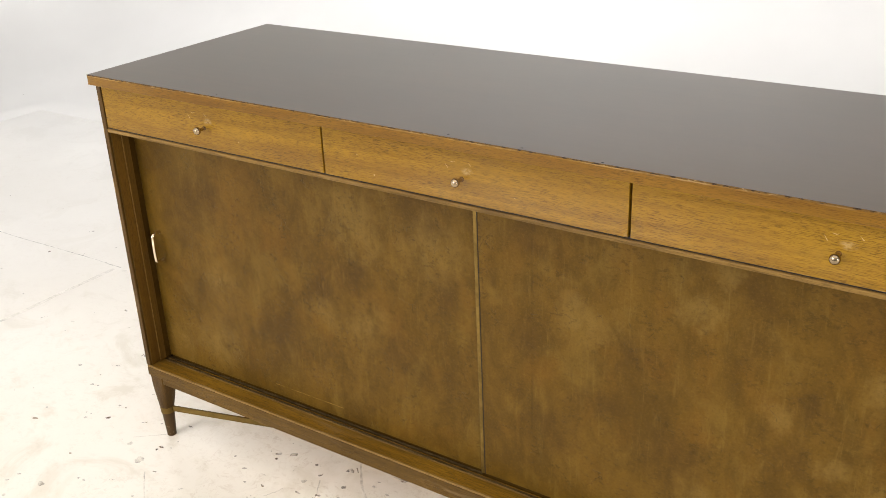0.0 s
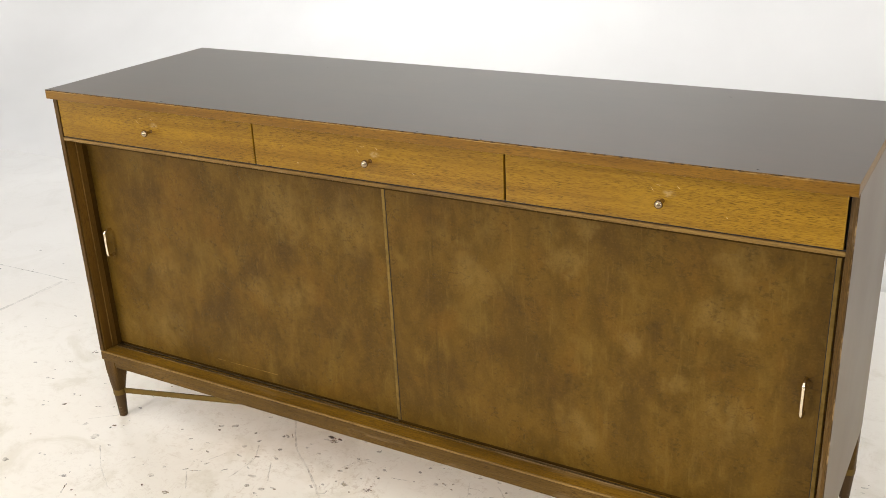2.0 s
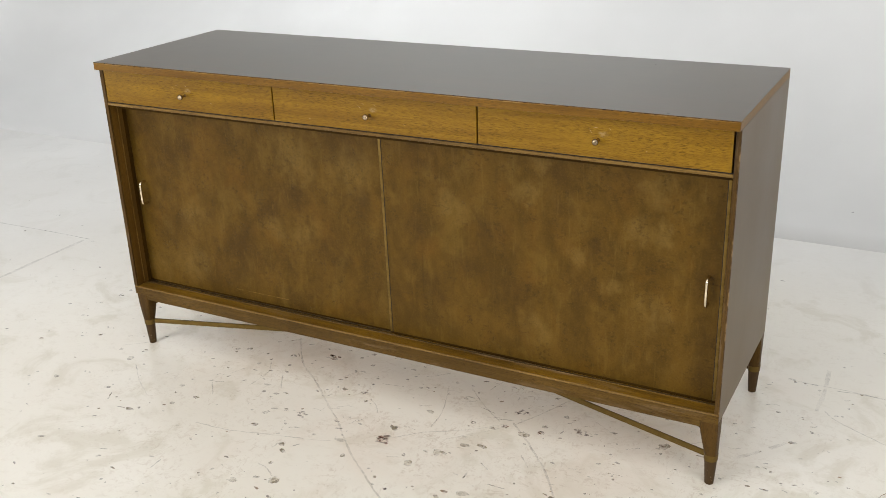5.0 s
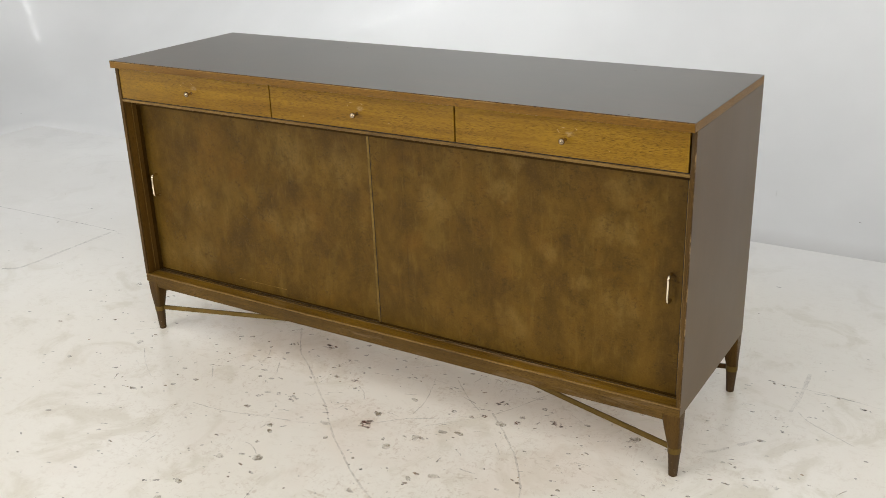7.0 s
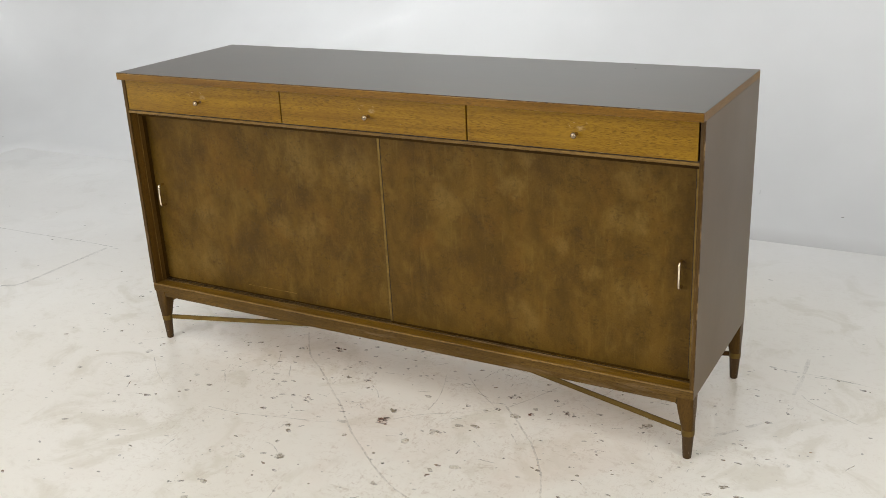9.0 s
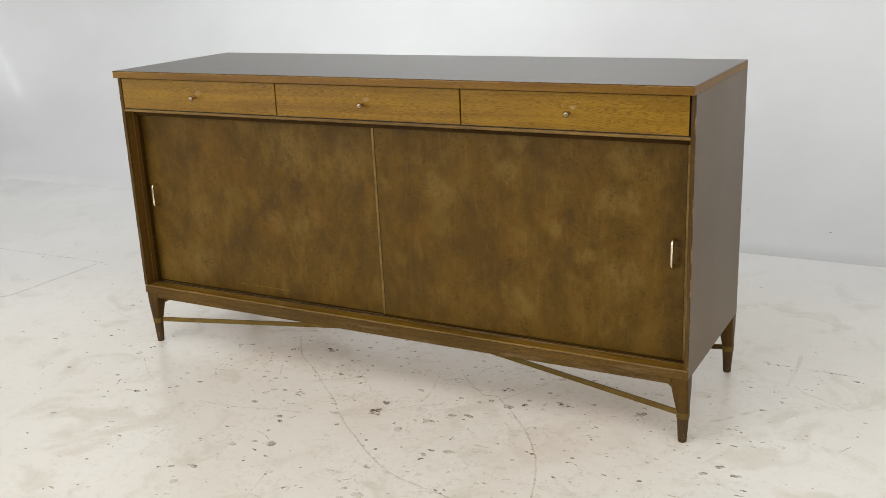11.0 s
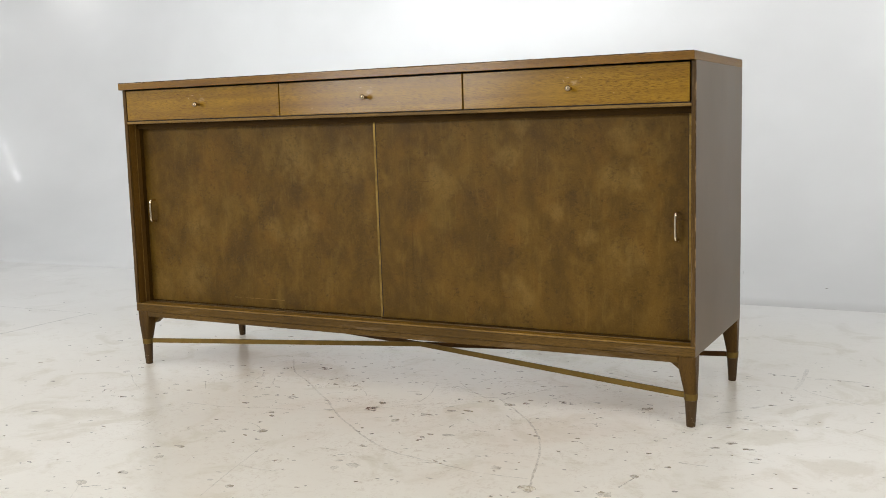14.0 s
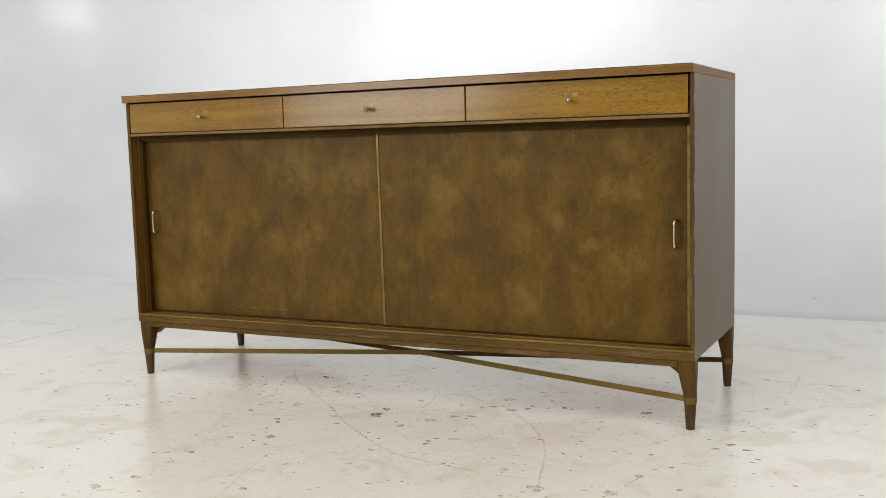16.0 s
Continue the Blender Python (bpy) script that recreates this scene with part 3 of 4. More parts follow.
SPECKS_D = [
    (-1.965, 0.725, 0.005), (-1.954, 0.543, 0.006), (-1.831, 0.577, 0.004), (-1.265, 0.128, 0.005), (-1.160, 0.083, 0.0045), (-1.155, 0.288, 0.0065),
    (-1.152, 0.247, 0.0055), (-1.178, 0.175, 0.003), (-1.578, 0.241, 0.0035), (-1.519, 0.213, 0.003), (0.890, 1.875, 0.0048), (0.646, 1.887, 0.0045),
    (0.598, 2.028, 0.0049), (1.158, 1.391, 0.0073), (-3.77, 1.965, 0.005), (-3.676, 1.667, 0.005),
]
SPECKS_E = [
    (-0.963, -0.3, 0.0044), (-1.052, -0.022, 0.0048), (-1.004, 0.005, 0.0056), (-1.171, -0.042, 0.0033), (-0.873, -0.18, 0.0037), (-0.52, -0.474, 0.0045),
    (-0.747, -0.218, 0.0051), (-0.21, -0.742, 0.0034), (-0.246, -0.577, 0.0048), (-0.216, -0.56, 0.0042), (-0.313, -0.882, 0.0043), (-0.507, -0.659, 0.0025),
    (-0.277, -0.796, 0.0022), (1.121, -0.283, 0.0039), (1.132, -0.059, 0.0019), (1.24, -0.142, 0.004), (1.147, 0.54, 0.0071), (0.999, -0.129, 0.0038),
    (1.01, -0.223, 0.0032),
]
CHIPS_C = [(-0.224, -0.857, 0.0064), (-0.166, -0.611, 0.0117), (-0.163, -0.718, 0.0123)]
DASHES_B = [
    (-0.18, -0.814, -0.151, -0.792), (-0.125, -0.806, -0.115, -0.796), (0.989, -0.154, 1.008, -0.152), (-0.369, -0.459, -0.371, -0.421),
    (1.138, 0.539, 1.156, 0.541), (-1.161, 0.239, -1.162, 0.257),
]
SCUFFS_C = [
    [(0.035, -0.582), (0.081, -0.589), (0.126, -0.582)],
    [(-0.211, -0.781), (-0.181, -0.825), (-0.154, -0.865)],
    [(1.021, 0.567), (1.086, 0.574), (1.184, 0.567)],
    [(0.537, 2.098), (0.544, 2.045), (0.552, 1.982)],
]
SEAM = [(-3.42, 0.53), (-2.80, 0.548), (-2.30, 0.562), (-1.83, 0.577), (-1.645, 0.577)]
DAMP_EDGE = [(-1.660, 0.560), (-1.662, 0.376), (-1.666, 0.162), (-1.72, 0.11)]


def ground(x, y):
    """Height of the floor or, past the crease, of the cove."""
    d = math.hypot(max(0.0, y - CREASE_Y), max(0.0, CREASE_X - x))
    return 0.0007 + COVE * (1 - math.cos(math.asin(min(1, d / COVE))))


def blob(bm, x, y, r, rng, stretch=1.0, material=0, lift=0.0):
    """A ragged flat patch."""
    n, a0, turn = rng.randint(9, 14), rng.uniform(0, 6.28), rng.uniform(-0.6, 0.6)
    ring = []
    for i in range(n):
        a = a0 + 2 * math.pi * i / n
        k = r * rng.uniform(0.62, 1.05)
        u, v = k * math.cos(a) * stretch, k * math.sin(a)
        px, py = x + u * math.cos(turn) - v * math.sin(turn), y + u * math.sin(turn) + v * math.cos(turn)
        ring.append(bm.verts.new((px, py, ground(px, py) + lift)))
    f = bm.faces.new(ring)
    f.material_index = material
    return ring


def ribbon(bm, pts, width, rng):
    """A thin strip along a smooth line through the points."""
    p = [Vector((*q, 0)) for q in pts]
    p = [2 * p[0] - p[1]] + p + [2 * p[-1] - p[-2]]
    line = []
    for a, b, c, d in zip(p, p[1:], p[2:], p[3:]):
        for k in range(8):
            t = k / 8
            line.append(0.5 * (2 * b + (c - a) * t + (2 * a - 5 * b + 4 * c - d) * t * t + (3 * b - a - 3 * c + d) * t ** 3))
    line.append(p[-2])
    rows = []
    for i, q in enumerate(line):
        way = (line[min(i + 1, len(line) - 1)] - line[max(i - 1, 0)]).normalized()
        side = Vector((-way.y, way.x, 0)) * width * (0.85 + 0.3 * math.sin(i * 0.7) * rng.random()) / 2
        q = q + Vector((rng.gauss(0, 0.0006), rng.gauss(0, 0.0006), ground(q.x, q.y) - 0.0002))
        rows.append((bm.verts.new(q + side), bm.verts.new(q - side)))
    for a, b in zip(rows, rows[1:]):
        bm.faces.new((a[0], a[1], b[1], b[0]))


def flat(name, bm, materials, parent, label=""):
    for f in bm.faces:
        f.normal_update()
        if f.normal.z < 0:
            f.normal_flip()
    me = bpy.data.meshes.new(name)
    bm.to_mesh(me)
    bm.free()
    for m in materials:
        me.materials.append(m)
    ob = new(name, me)
    ob.parent = parent
    ob.location = -parent.location
    return tagged(ob, label)


def mark_paint(name, dark, light, cover=1.0):
    m = Nodes(name)
    color = m.mix(m.island(), dark, light)
    ob = m.done(color, 0.6)
    if cover < 1.0:
        worn = m.math("MULTIPLY", m.step(m.noise(55.0, 4, 0.7), 0.35, 0.65, 0.25, 1.0), cover)
        m.put(m.bsdf.inputs["Alpha"], m.math("MULTIPLY", worn, m.step(m.noise(9.0, 2), 0.35, 0.6, 0.4, 1.0)))
    return ob


SPECK = mark_paint("dark_grit", (0.026, 0.017, 0.010), (0.17, 0.11, 0.062), 0.97)
FAINT = mark_paint("faint_grit", (0.13, 0.080, 0.045), (0.40, 0.29, 0.19), 0.88)
BARE = mark_paint("bare_patch", (0.44, 0.385, 0.27), (0.58, 0.52, 0.40), 0.55)
RIM = mark_paint("chip_rim", (0.13, 0.095, 0.050), (0.26, 0.20, 0.12), 0.75)
REDDISH = mark_paint("red_brown_smear", (0.11, 0.035, 0.018), (0.28, 0.13, 0.08), 0.95)
OLIVE = mark_paint("olive_flake", (0.25, 0.20, 0.12), (0.46, 0.40, 0.29), 0.75)
HAZE = mark_paint("faint_rub", (0.50, 0.47, 0.41), (0.55, 0.52, 0.46), 0.16)
SEAM_GREY = mark_paint("seam_line", (0.46, 0.45, 0.44), (0.50, 0.49, 0.48), 0.5)
DAMP = mark_paint("damp_edge", (0.58, 0.54, 0.46), (0.62, 0.58, 0.50), 0.3)
RUBBER = mark_paint("rubber_scuff", (0.36, 0.28, 0.19), (0.46, 0.38, 0.28), 0.32)
PENCIL = mark_paint("scratch", (0.08, 0.058, 0.04), (0.22, 0.16, 0.11), 0.8)

rng = random.Random(7)
bm = bmesh.new()
for x, y, r in SPECKS_A + SPECKS_B + SPECKS_C + SPECKS_D + SPECKS_E:
    blob(bm, x, y, r, rng, rng.uniform(0.9, 1.5))
    for _ in range(rng.randint(0, 2)):
        blob(bm, x + rng.gauss(0, 2.2 * r), y + rng.gauss(0, 2.2 * r), r * rng.uniform(0.25, 0.5), rng)
tagged(flat("floor_grit", bm, [SPECK], slab), kind="stuff")
bm = bmesh.new()
for _ in range(640):
    x, y = rng.gauss(0.15, 0.75), rng.gauss(-0.1, 0.5)
    blob(bm, x, min(y, 1.5), rng.uniform(0.0008, 0.0040), rng, rng.uniform(0.8, 3.2))
for _ in range(160):
    x, y = rng.uniform(-3.3, 3.0), rng.uniform(-2.2, 1.5)
    blob(bm, x, y, rng.uniform(0.001, 0.0035), rng, rng.uniform(0.8, 2.0))
for _ in range(90):
    # short strokes, most of them fanning out from under the case
    x, y = rng.gauss(0.15, 0.40), rng.gauss(0.24, 0.26)
    a, length = rng.gauss(0.5, 0.55), rng.uniform(0.008, 0.045)
    dx, dy = length * math.cos(a) / 2, length * math.sin(a) / 2
    ribbon(bm, [(x - dx, y - dy), (x + rng.gauss(0, 0.002), y + rng.gauss(0, 0.002)), (x + dx, y + dy)], rng.uniform(0.0009, 0.0022), rng)
tagged(flat("floor_dust", bm, [FAINT], slab), kind="stuff")
bm = bmesh.new()
for _ in range(75):
    blob(bm, rng.gauss(0.25, 0.65), min(rng.gauss(-0.22, 0.36), 1.4), rng.uniform(0.003, 0.0085), rng, rng.uniform(0.9, 2.2))
tagged(flat("rubbed_paint", bm, [OLIVE], slab), kind="stuff")

for x, y, r in CHIPS_A + CHIPS_B + CHIPS_C:
    bm = bmesh.new()
    ring = blob(bm, x, y, 1.15 * r, rng, rng.uniform(0.8, 1.6))
    mid = sum((v.co for v in ring), Vector()) / len(ring)
    inner = [bm.verts.new(mid + (v.co - mid) * rng.uniform(0.74, 0.92)) for v in ring]
    bmesh.ops.delete(bm, geom=list(bm.faces), context="FACES_ONLY")
    n = len(ring)
    bm.faces.new(inner)
    for i in range(n):
        if rng.random() < 0.55:
            bm.faces.new((ring[i], ring[(i + 1) % n], inner[(i + 1) % n], inner[i])).material_index = 1
    flat("paint_chip", bm, [BARE, RIM], slab)


for i, pts in enumerate(SCUFFS_A + SCUFFS_B + SCUFFS_C):
    bm = bmesh.new()
    broad = i in (20, 21, 22)
    ribbon(bm, pts, 0.012 if broad else 0.0056 if i in (1, 9) else 0.0030, rng)
    flat("floor_scuff", bm, [HAZE if broad else RUBBER], slab)
bm = bmesh.new()
for x0, y0, x1, y1 in DASHES + DASHES_B:
    ribbon(bm, [(x0, y0), ((x0 + x1) / 2 + rng.gauss(0, 0.001), (y0 + y1) / 2 + rng.gauss(0, 0.001)), (x1, y1)], 0.0035, rng)
tagged(flat("floor_scratches", bm, [PENCIL], slab), kind="stuff")
for x, y, r in STAINS:
    # a dried smear: a broken ring of spatters with a few dragged strokes
    bm = bmesh.new()
    for _ in range(9):
        a, d = rng.uniform(0, 6.28), r * rng.uniform(0.3, 1.2)
        blob(bm, x + 1.3 * d * math.cos(a), y + d * math.sin(a), r * rng.uniform(0.16, 0.42), rng, rng.uniform(1.0, 2.4))
    for _ in range(4):
        a, d = rng.uniform(0, 6.28), rng.uniform(0.6, 1.4) * r
        p, q = (x + d * math.cos(a), y + d * math.sin(a)), (x + d * math.cos(a + 1.3), y + 0.8 * d * math.sin(a + 1.3))
        ribbon(bm, [p, ((p[0] + q[0]) / 2 + 0.2 * r, (p[1] + q[1]) / 2), q], rng.uniform(0.0012, 0.0026), rng)
    flat("red_brown_stain", bm, [REDDISH], slab)
bm = bmesh.new()
ribbon(bm, SEAM, 0.0045, rng)
flat("floor_seam", bm, [SEAM_GREY], slab)
bm = bmesh.new()
ribbon(bm, DAMP_EDGE, 0.016, rng)
flat("damp_edge", bm, [DAMP], slab)

# ---- the credenza ----
HALF, FRONT, BACK, HEIGHT = 0.838, 0.018, 0.50, 0.840
SILL, UNDER = 0.190, 0.165
credenza = tagged(new("credenza"), "mid-century mahogany credenza with two mottled brown leather sliding doors", "sideboard")
credenza.location = (0, 0.25, 0)

# top board with its wooden edges
bm = box(bmesh.new(), (-HALF + 0.0043, 0.0043, 0.8205), (HALF - 0.0043, BACK, HEIGHT - 0.0013))
box(bm, (-HALF + 0.0003, 0.0003, HEIGHT - 0.0013), (HALF - 0.0003, BACK, HEIGHT), 0.0004)
top = part("top", bm, TOP, credenza, "dark brown satin top")
boxed("front_edge", (-HALF, 0.0, 0.820), (HALF, 0.0042, HEIGHT - 0.0014), EDGE_WOOD, top, "golden mahogany edge band", 0.001)
for sx in (-1, 1):
    a, b = sorted((sx * HALF, sx * (HALF - 0.0042)))
    boxed("side_edge", (a, 0.0042, 0.820), (b, BACK, HEIGHT - 0.0014), RIM_WOOD, top, "mahogany edge band", 0.001)

boxed("worn_arris", (-HALF + 0.0005, -0.0004, HEIGHT - 0.0019), (HALF - 0.0005, 0.0010, HEIGHT + 0.0002), ARRIS, top, "chipped dark front arris", 0.0003)
for x, y, r in ((0.543, 0.434, 0.0032), (0.684, 0.496, 0.003), (0.695, 0.012, 0.003), (-0.500, 0.010, 0.0028), (-0.017, 0.011, 0.0026),
                (0.111, 0.0075, 0.0028), (0.238, 0.0045, 0.003), (-0.367, 0.401, 0.0018), (-0.322, 0.420, 0.0018)):
    bm = bmesh.new()
    rim = [bm.verts.new((x + r * rng.uniform(0.6, 1.1) * math.cos(0.7 * k), y + 0.6 * r * rng.uniform(0.6, 1.1) * math.sin(0.7 * k), HEIGHT + 0.0003)) for k in range(9)]
    bm.faces.new(rim)
    part("nick", bm, DARK, top, "dark nick in the finish")

# sides, back, bottom
for sx in (-1, 1):
    a, b = sorted((sx * HALF, sx * (HALF - 0.010)))
    side = boxed("side_panel", (a, FRONT, UNDER), (b, BACK, 0.820), SIDE_WOOD, credenza, "satin brown side panel", 0.0012)
    a, b = sorted((sx * (HALF - 0.0102), sx * (HALF - 0.001)))
    boxed("front_lipping", (a + (0.0 if sx > 0 else 0), FRONT - 0.0015, SILL), (b, FRONT + 0.004, 0.819), JAMB_WOOD, side, "worn mahogany front edge", 0.0008)
    a, b = sorted((sx * (HALF - 0.0101), sx * (HALF - 0.0116)))
    boxed("reveal", (a, FRONT + 0.0045, SILL), (b, FRONT + 0.0262, 0.7213), REVEAL_WOOD, side, "olive brown mahogany reveal")
    a, b = sorted((sx * (HALF - 0.0014), sx * (HALF + 0.0003)))
    boxed("worn_edge", (a, FRONT - 0.0018, SILL + 0.001), (b, FRONT + 0.0012, 0.818), WORN, side, "rubbed pale corner", 0.0004)
    a, b = sorted((sx * (HALF - 0.010), sx * (HALF - 0.0135)))
    boxed("jamb", (a, FRONT + 0.0278, SILL), (b, FRONT + 0.0420, 0.722), INNER_WOOD, side, "golden mahogany inner jamb")
    boxed("jamb_slot", (a, FRONT + 0.0422, SILL), (b, BACK - 0.012, 0.722), SHADED_WOOD, side, "inner side of the door slot, shade in its colour")
    boxed("jamb_arris", (a, FRONT + 0.0264, SILL), (b, FRONT + 0.0276, 0.7213), LIP_WOOD, side, "pale rubbed arris")
boxed("back_panel", (-HALF + 0.010, BACK - 0.012, UNDER), (HALF - 0.010, BACK - 0.002, 0.820), CASE_WOOD, credenza)
boxed("drawer_shelf", (-HALF + 0.010, FRONT + 0.004, 0.7215), (HALF - 0.010, BACK - 0.012, 0.7285), CASE_WOOD, credenza)
boxed("shelf_lipping", (-HALF + 0.010, FRONT - 0.001, 0.7215), (HALF - 0.010, FRONT + 0.0038, 0.7288), LIP_WOOD, credenza, "worn mahogany lipping", 0.0012)
boxed("head_track", (-HALF + 0.0136, FRONT + 0.032, 0.7060), (HALF - 0.0136, BACK - 0.0125, 0.7213), SHADED_WOOD, credenza)

# sill board with its sliding tracks, apron below
sill = boxed("sill", (-HALF + 0.0102, FRONT + 0.0025, UNDER), (HALF - 0.0102, FRONT + 0.034, SILL - 0.0008), BED_WOOD, credenza, "golden mahogany sill board", 0.0006)
boxed("sill_front", (-HALF + 0.0004, FRONT - 0.002, UNDER + 0.0008), (HALF - 0.0004, FRONT + 0.0024, SILL - 0.0050), SILL_WOOD, sill, "worn olive brown front board", 0.0006)
boxed("sill_nose", (-HALF + 0.0004, FRONT - 0.002, SILL - 0.0046), (HALF - 0.0004, FRONT + 0.0024, SILL), LIP_WOOD, sill, "pale worn nosing", 0.0012)
bed = boxed("bottom_board", (-HALF + 0.010, FRONT + 0.034, UNDER), (HALF - 0.010, BACK - 0.012, SILL - 0.004), SHADED_WOOD, credenza)
# pale panel added out of sight as a reflector for the floor below
boxed("bounce_panel", (-HALF + 0.042, FRONT + 0.030, UNDER - 0.006), (HALF - 0.042, BACK - 0.034, UNDER - 0.0004), BOUNCE_WOOD, credenza, "unseen pale panel that bounces warm light to the floor")
boxed("track_ridge", (-HALF + 0.014, 0.0522, SILL - 0.004), (HALF - 0.014, 0.0545, SILL - 0.0002), LIP_WOOD, bed, "rubbed wooden track ridge", 0.0005)
boxed("track_ridge", (-HALF + 0.014, 0.0610, SILL - 0.004), (HALF - 0.014, 0.0630, SILL - 0.0008), BED_WOOD, bed, "", 0.0004)
for y in (0.0560, 0.0670):
    boxed("track", (-HALF + 0.014, y, SILL - 0.004), (HALF - 0.014, y + 0.003, SILL + 0.0005), TRACK, bed, "dull metal sliding track", 0.0006)
boxed("apron", (-HALF + 0.040, FRONT + 0.001, 0.150), (HALF - 0.040, FRONT + 0.026, UNDER - 0.0004), SILL_WOOD, credenza, "", 0.001)
boxed("back_apron", (-HALF + 0.040, BACK - 0.03, 0.150), (HALF - 0.040, BACK - 0.01, UNDER), CASE_WOOD, credenza)

for sx in (-1, 1):
    a, b = sorted((sx * (HALF - 0.0136), sx * (HALF - 0.0245)))
    y = 0.0705 if sx > 0 else 0.098
    # west stop is blackened to paint the shaded gap beside its door
    boxed("door_stop", (a, y, SILL - 0.004), (b, y + 0.03, 0.708), JAMB_WOOD if sx > 0 else DARK, credenza)

# drawers
for i, (x, z) in enumerate(KNOBS):
    x0, x1 = ((-0.8255, -0.2760), (-0.2725, 0.2725), (0.2765, 0.8235))[i]
    drawer = boxed("drawer", (x0, FRONT, 0.7315), (x1, FRONT + 0.018, 0.8165), DRAWER_WOOD, credenza, "golden mahogany drawer front", 0.0007)
    rings = [(0.0, 0.0040), (-0.001, 0.0040), (-0.002, 0.0032), (-0.011, 0.0030), (-0.0130, 0.0046), (-0.0155, 0.0065), (-0.0185, 0.0073),
             (-0.0215, 0.0065), (-0.0235, 0.0043), (-0.0243, 0.0012)]
    for ax, az, bx, bz in ((-0.030, 0.022, -0.024, 0.013), (0.012, 0.028, 0.018, 0.023), (-0.022, 0.026, -0.010, 0.027), (0.090, -0.012, 0.094, -0.014)):
        bm = bmesh.new()
        p, q = Vector((x + ax + 0.01 * (i - 1), FRONT - 0.00025, z + az)), Vector((x + bx + 0.01 * (i - 1), FRONT - 0.00025, z + bz))
        bend, side = (p + q) / 2 + Vector((0.001, 0, -0.0015)), Vector((0.0003, 0, 0.0005))
        rim = [bm.verts.new(k) for k in (p, bend - side, q, bend + side)]
        bm.faces.new(rim)
        part("scratch", bm, SCRATCH, drawer)
    part("knob", turned(bmesh.new(), rings, (x, FRONT, z), "y"), KNOB, drawer, "small polished metal knob", True)
# black strips and box stand for the shade in and behind the drawer gaps
for x in (-0.8268, -0.27425, 0.2745, 0.8258):
    boxed("drawer_gap_shade", (x - 0.0013, FRONT + 0.0110, 0.7290), (x + 0.0013, FRONT + 0.024, 0.8198), DARK, credenza)
boxed("under_drawer_shade", (-HALF + 0.0102, FRONT + 0.0030, 0.7288), (HALF - 0.0102, FRONT + 0.0240, 0.7313), DARK, credenza)
boxed("behind_drawer_shade", (-HALF + 0.0101, FRONT + 0.0245, 0.7288), (HALF - 0.0101, BACK - 0.013, 0.8198), DARK, credenza)


def pull(x, y, z):
    """A slim bar pull, bowed to the door at both ends."""
    curve = bpy.data.curves.new("pull_path", "CURVE")
    curve.dimensions, curve.bevel_depth, curve.bevel_resolution, curve.resolution_u = "3D", 0.0036, 3, 6
    line = curve.splines.new("BEZIER")
    pts = [(0.0, 0.031), (-0.0155, 0.031), (-0.0195, 0.0275), (-0.0205, 0.018), (-0.0205, -0.018), (-0.0195, -0.0275), (-0.0155, -0.031), (0.0, -0.031)]
    line.bezier_points.add(len(pts) - 1)
    for p, (dy, dz) in zip(line.bezier_points, pts):
        p.co = (x, y + dy, z + dz)
        p.handle_left_type = p.handle_right_type = "AUTO"
    ob = bpy.data.objects.new("pull_path", curve)
    me = bpy.data.meshes.new_from_object(ob)
    bm = bmesh.new()
    bm.from_mesh(me)
    bpy.data.objects.remove(ob)
    return bm


def leaning(bm):
    """The meeting edge of the front door hangs a little out of plumb."""
    for v in bm.verts:
        if v.co.x < 0.1:
            v.co.x += 0.001 + (0.457 - v.co.z) * 0.0095
    return bm


# sliding doors: the one with the east pull runs in front
for x0, x1, y, deep, mat, px, strips in ((-0.8225, 0.012, 0.0715, 0.015, LEATHER_A, -0.791, ()), (-0.011, 0.8190, 0.0655, 0.0045, LEATHER_B, 0.786, (-0.011, 0.8110))):
    bm = box(bmesh.new(), (x0, y, 0.1935), (x1, y + deep, 0.716), 0.0008)
    door = part("sliding_door", leaning(bm) if strips else bm, mat, credenza, "mottled olive brown leather sliding door")
    for sx in strips:
        part("edge_strip", leaning(box(bmesh.new(), (sx, y - 0.0012, 0.1935), (sx + 0.0066, y + 0.004, 0.716), 0.0006)), STRIP, door, "thin brass edge strip")
        gap = sx + 0.0066 if sx < 0.5 else sx - 0.0014
        part("strip_joint", leaning(box(bmesh.new(), (gap, y - 0.0005, 0.1938), (gap + 0.0014, y + 0.002, 0.7155))), DARK, door)
    boxed("bottom_rail", (x0 + 0.004, y + 0.001, SILL - 0.0035), (x1 - 0.001, y + deep - 0.001, 0.1932), SHADED_WOOD, door)
    part("pull", pull(px, y, 0.4645 if px < 0 else 0.4545), PULL, door, "slim polished brass bar pull", True)


def leg_post(x, y):
    """The upper, square leg that rounds off towards the brass collar."""
    bm = bmesh.new()
    loops = []
    for z, w, sq in ((UNDER, 0.0205, 0.06), (0.150, 0.0203, 0.08), (0.134, 0.0195, 0.14), (0.115, 0.0180, 0.3), (0.095, 0.0165, 0.55), (0.076, 0.0150, 0.9)):
        ring = []
        for i in range(32):
            a = 2 * math.pi * (i + 0.5) / 32
            c, s = math.cos(a), math.sin(a)
            k = (1 - sq) / max(abs(c), abs(s)) + sq
            k = min(k, 1.32)
            out = math.copysign(min(1.0, max(0.0, (0.150 - z) / 0.074)) * SPLAY, x)
            ring.append(bm.verts.new((x + out + w * k * c, y + w * k * s, z)))
        loops.append(ring)
    for a, b in zip(loops, loops[1:]):
        for i in range(32):
            bm.faces.new((a[i], a[(i + 1) % 32], b[(i + 1) % 32], b[i]))
    bm.faces.new(loops[0]), bm.faces.new(loops[-1])
    return bm


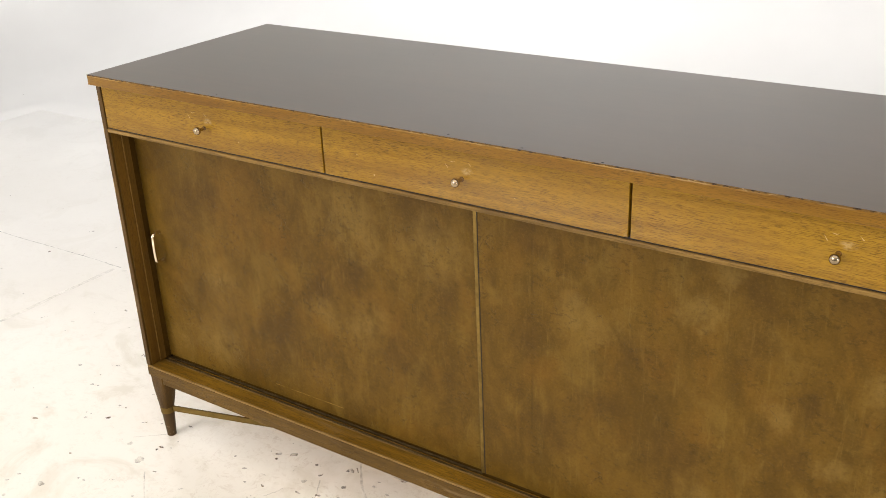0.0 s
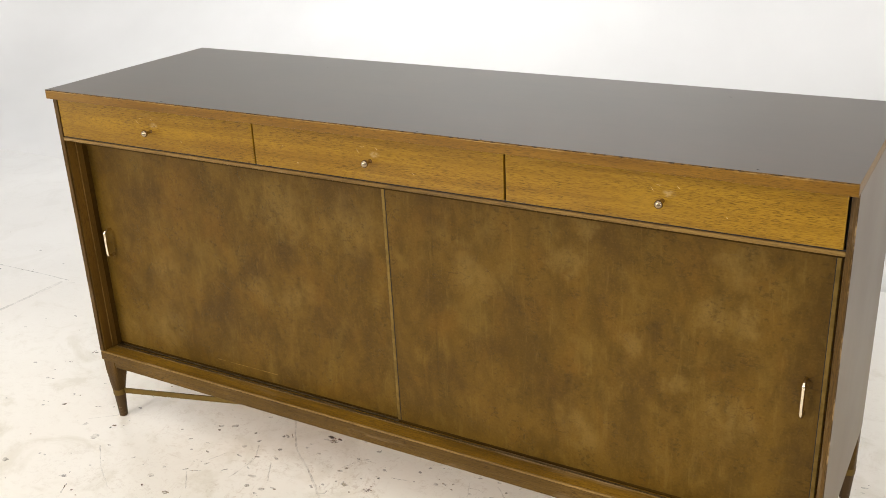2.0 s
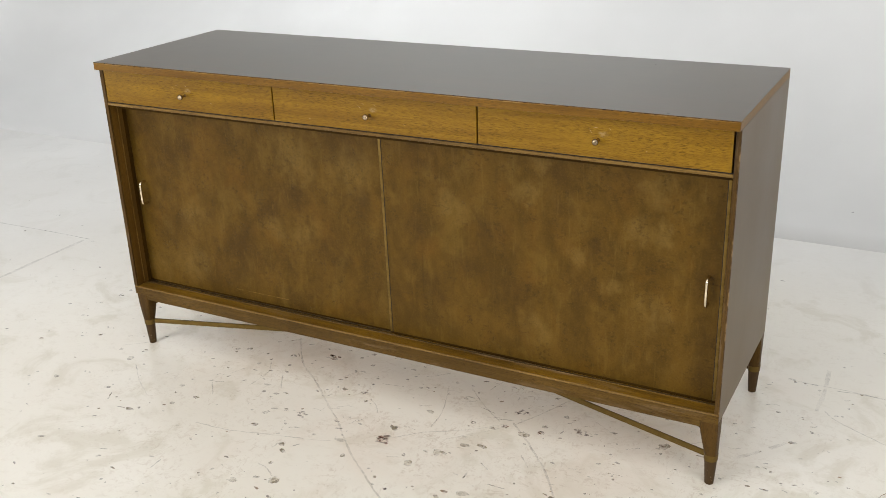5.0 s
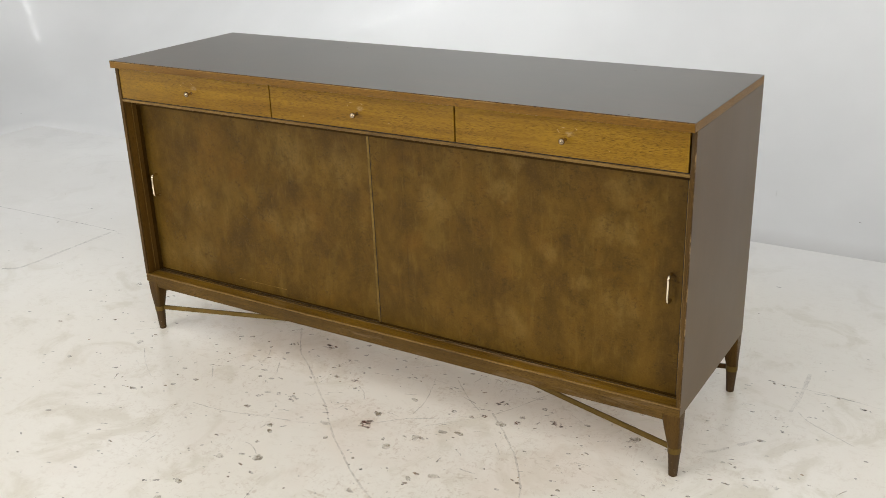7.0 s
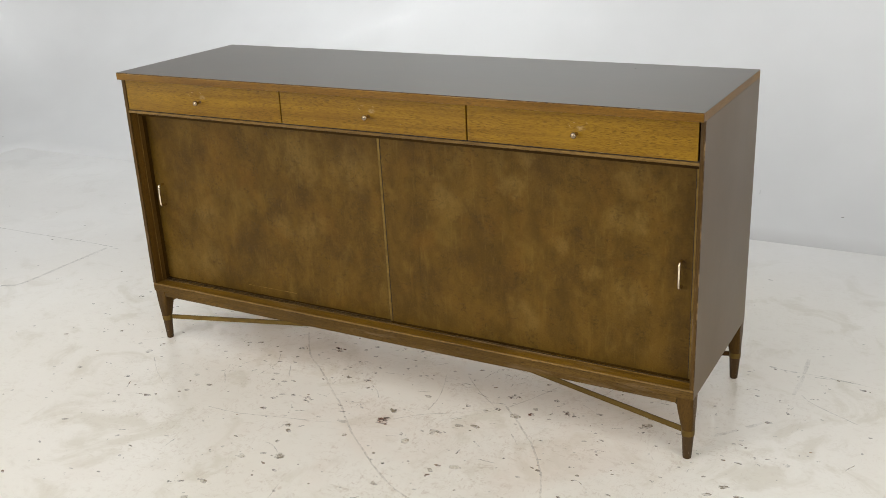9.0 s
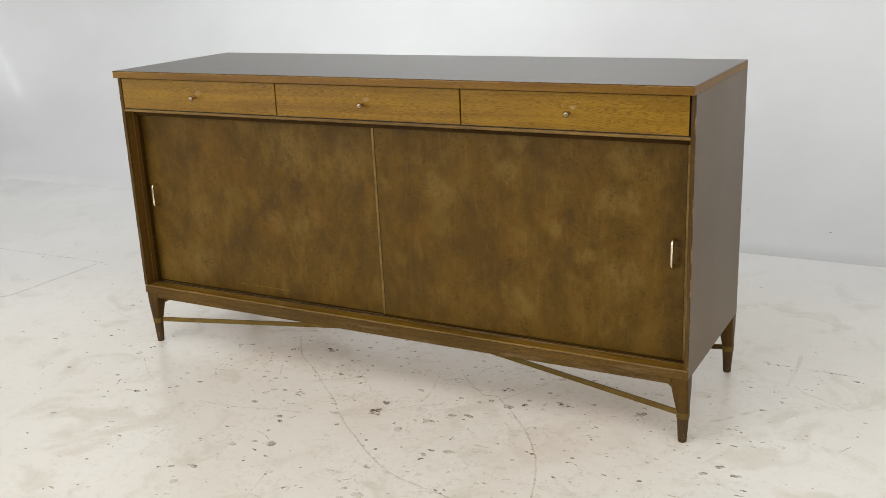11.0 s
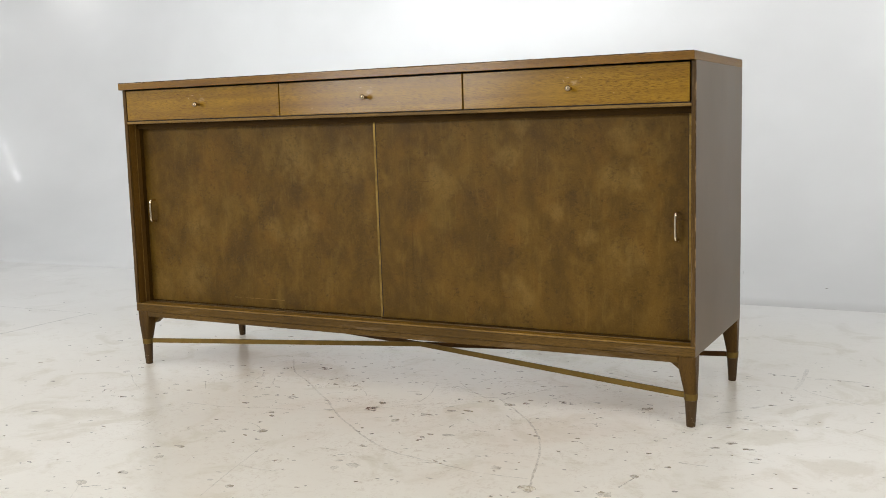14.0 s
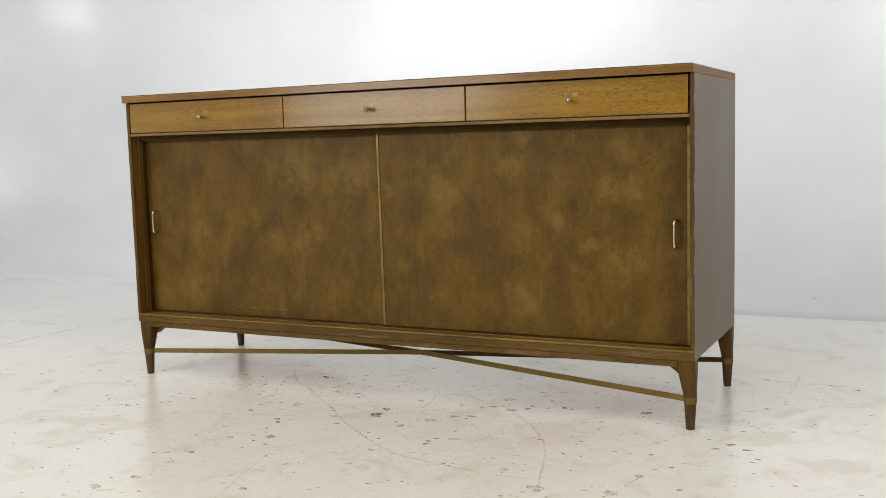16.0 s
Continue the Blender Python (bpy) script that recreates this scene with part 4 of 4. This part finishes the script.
SPLAY = 0.006
LEGS = [(-0.8175, 0.0385), (0.8175, 0.0385), (-0.8175, 0.4795), (0.8175, 0.4795)]
for x, y in LEGS:
    leg = part("leg", leg_post(x, y), LEG_WOOD, credenza, "tapered dark mahogany leg", True)
    x += math.copysign(SPLAY, x)
    part("collar", turned(bmesh.new(), [(0.0785, 0.0148), (0.078, 0.0158), (0.063, 0.0152), (0.0625, 0.0140)], (x, y, 0)), BRASS, leg, "aged brass collar", True)
    part("foot", turned(bmesh.new(), [(0.0, 0.0086), (0.0012, 0.0101), (0.03, 0.0120), (0.0627, 0.0140)], (x, y, 0)), FOOT_WOOD, leg, "scuffed tapered foot", True)


def bracket(x, sx, y):
    """A small corner block below the case, cut off at an angle."""
    bm = bmesh.new()
    shape = [(x, UNDER), (x + sx * 0.026, UNDER), (x + sx * 0.026, 0.1455), (x, 0.126)]
    ends = [[bm.verts.new((px, yy, pz)) for px, pz in shape] for yy in (y, y + 0.02)]
    bm.faces.new(ends[0]), bm.faces.new(ends[1])
    for i in range(4):
        bm.faces.new((ends[0][i], ends[0][(i + 1) % 4], ends[1][(i + 1) % 4], ends[1][i]))
    return bm


for x, y in LEGS:
    part("corner_bracket", bracket(x - math.copysign(0.0195, x), -math.copysign(1, x), y + (0.008 if y < 0.25 else -0.028)), CASE_WOOD, credenza)


def bar(a, b, low, high, tall, thick):
    """A flat bar on edge from one point of the plan to another, rising a little towards the centre."""
    bm = bmesh.new()
    a, b = Vector((*a, 0)), Vector((*b, 0))
    side = (b - a).cross(Vector((0, 0, 1))).normalized() * thick / 2
    lo = [bm.verts.new(p + Vector((0, 0, z))) for p, z in ((a - side, low), (b - side, high), (b + side, high), (a + side, low))]
    hi = [bm.verts.new(p + Vector((0, 0, z + tall))) for p, z in ((a - side, low), (b - side, high), (b + side, high), (a + side, low))]
    bm.faces.new(lo), bm.faces.new(hi)
    for i in range(4):
        bm.faces.new((lo[i], lo[(i + 1) % 4], hi[(i + 1) % 4], hi[i]))
    return bm


centre = (0.0, (LEGS[0][1] + LEGS[2][1]) / 2)
for x, y in LEGS:
    x += math.copysign(SPLAY, x)
    way = (Vector(centre) - Vector((x, y))).normalized()
    start, end = Vector((x, y)) + way * 0.0105, Vector(centre) - way * 0.001
    part("stretcher_bar", bar(start, end, 0.0650, 0.0725, 0.0132, 0.004), BRASS if y < 0.25 else SHADED_BRASS, credenza, "flat aged brass stretcher bar")
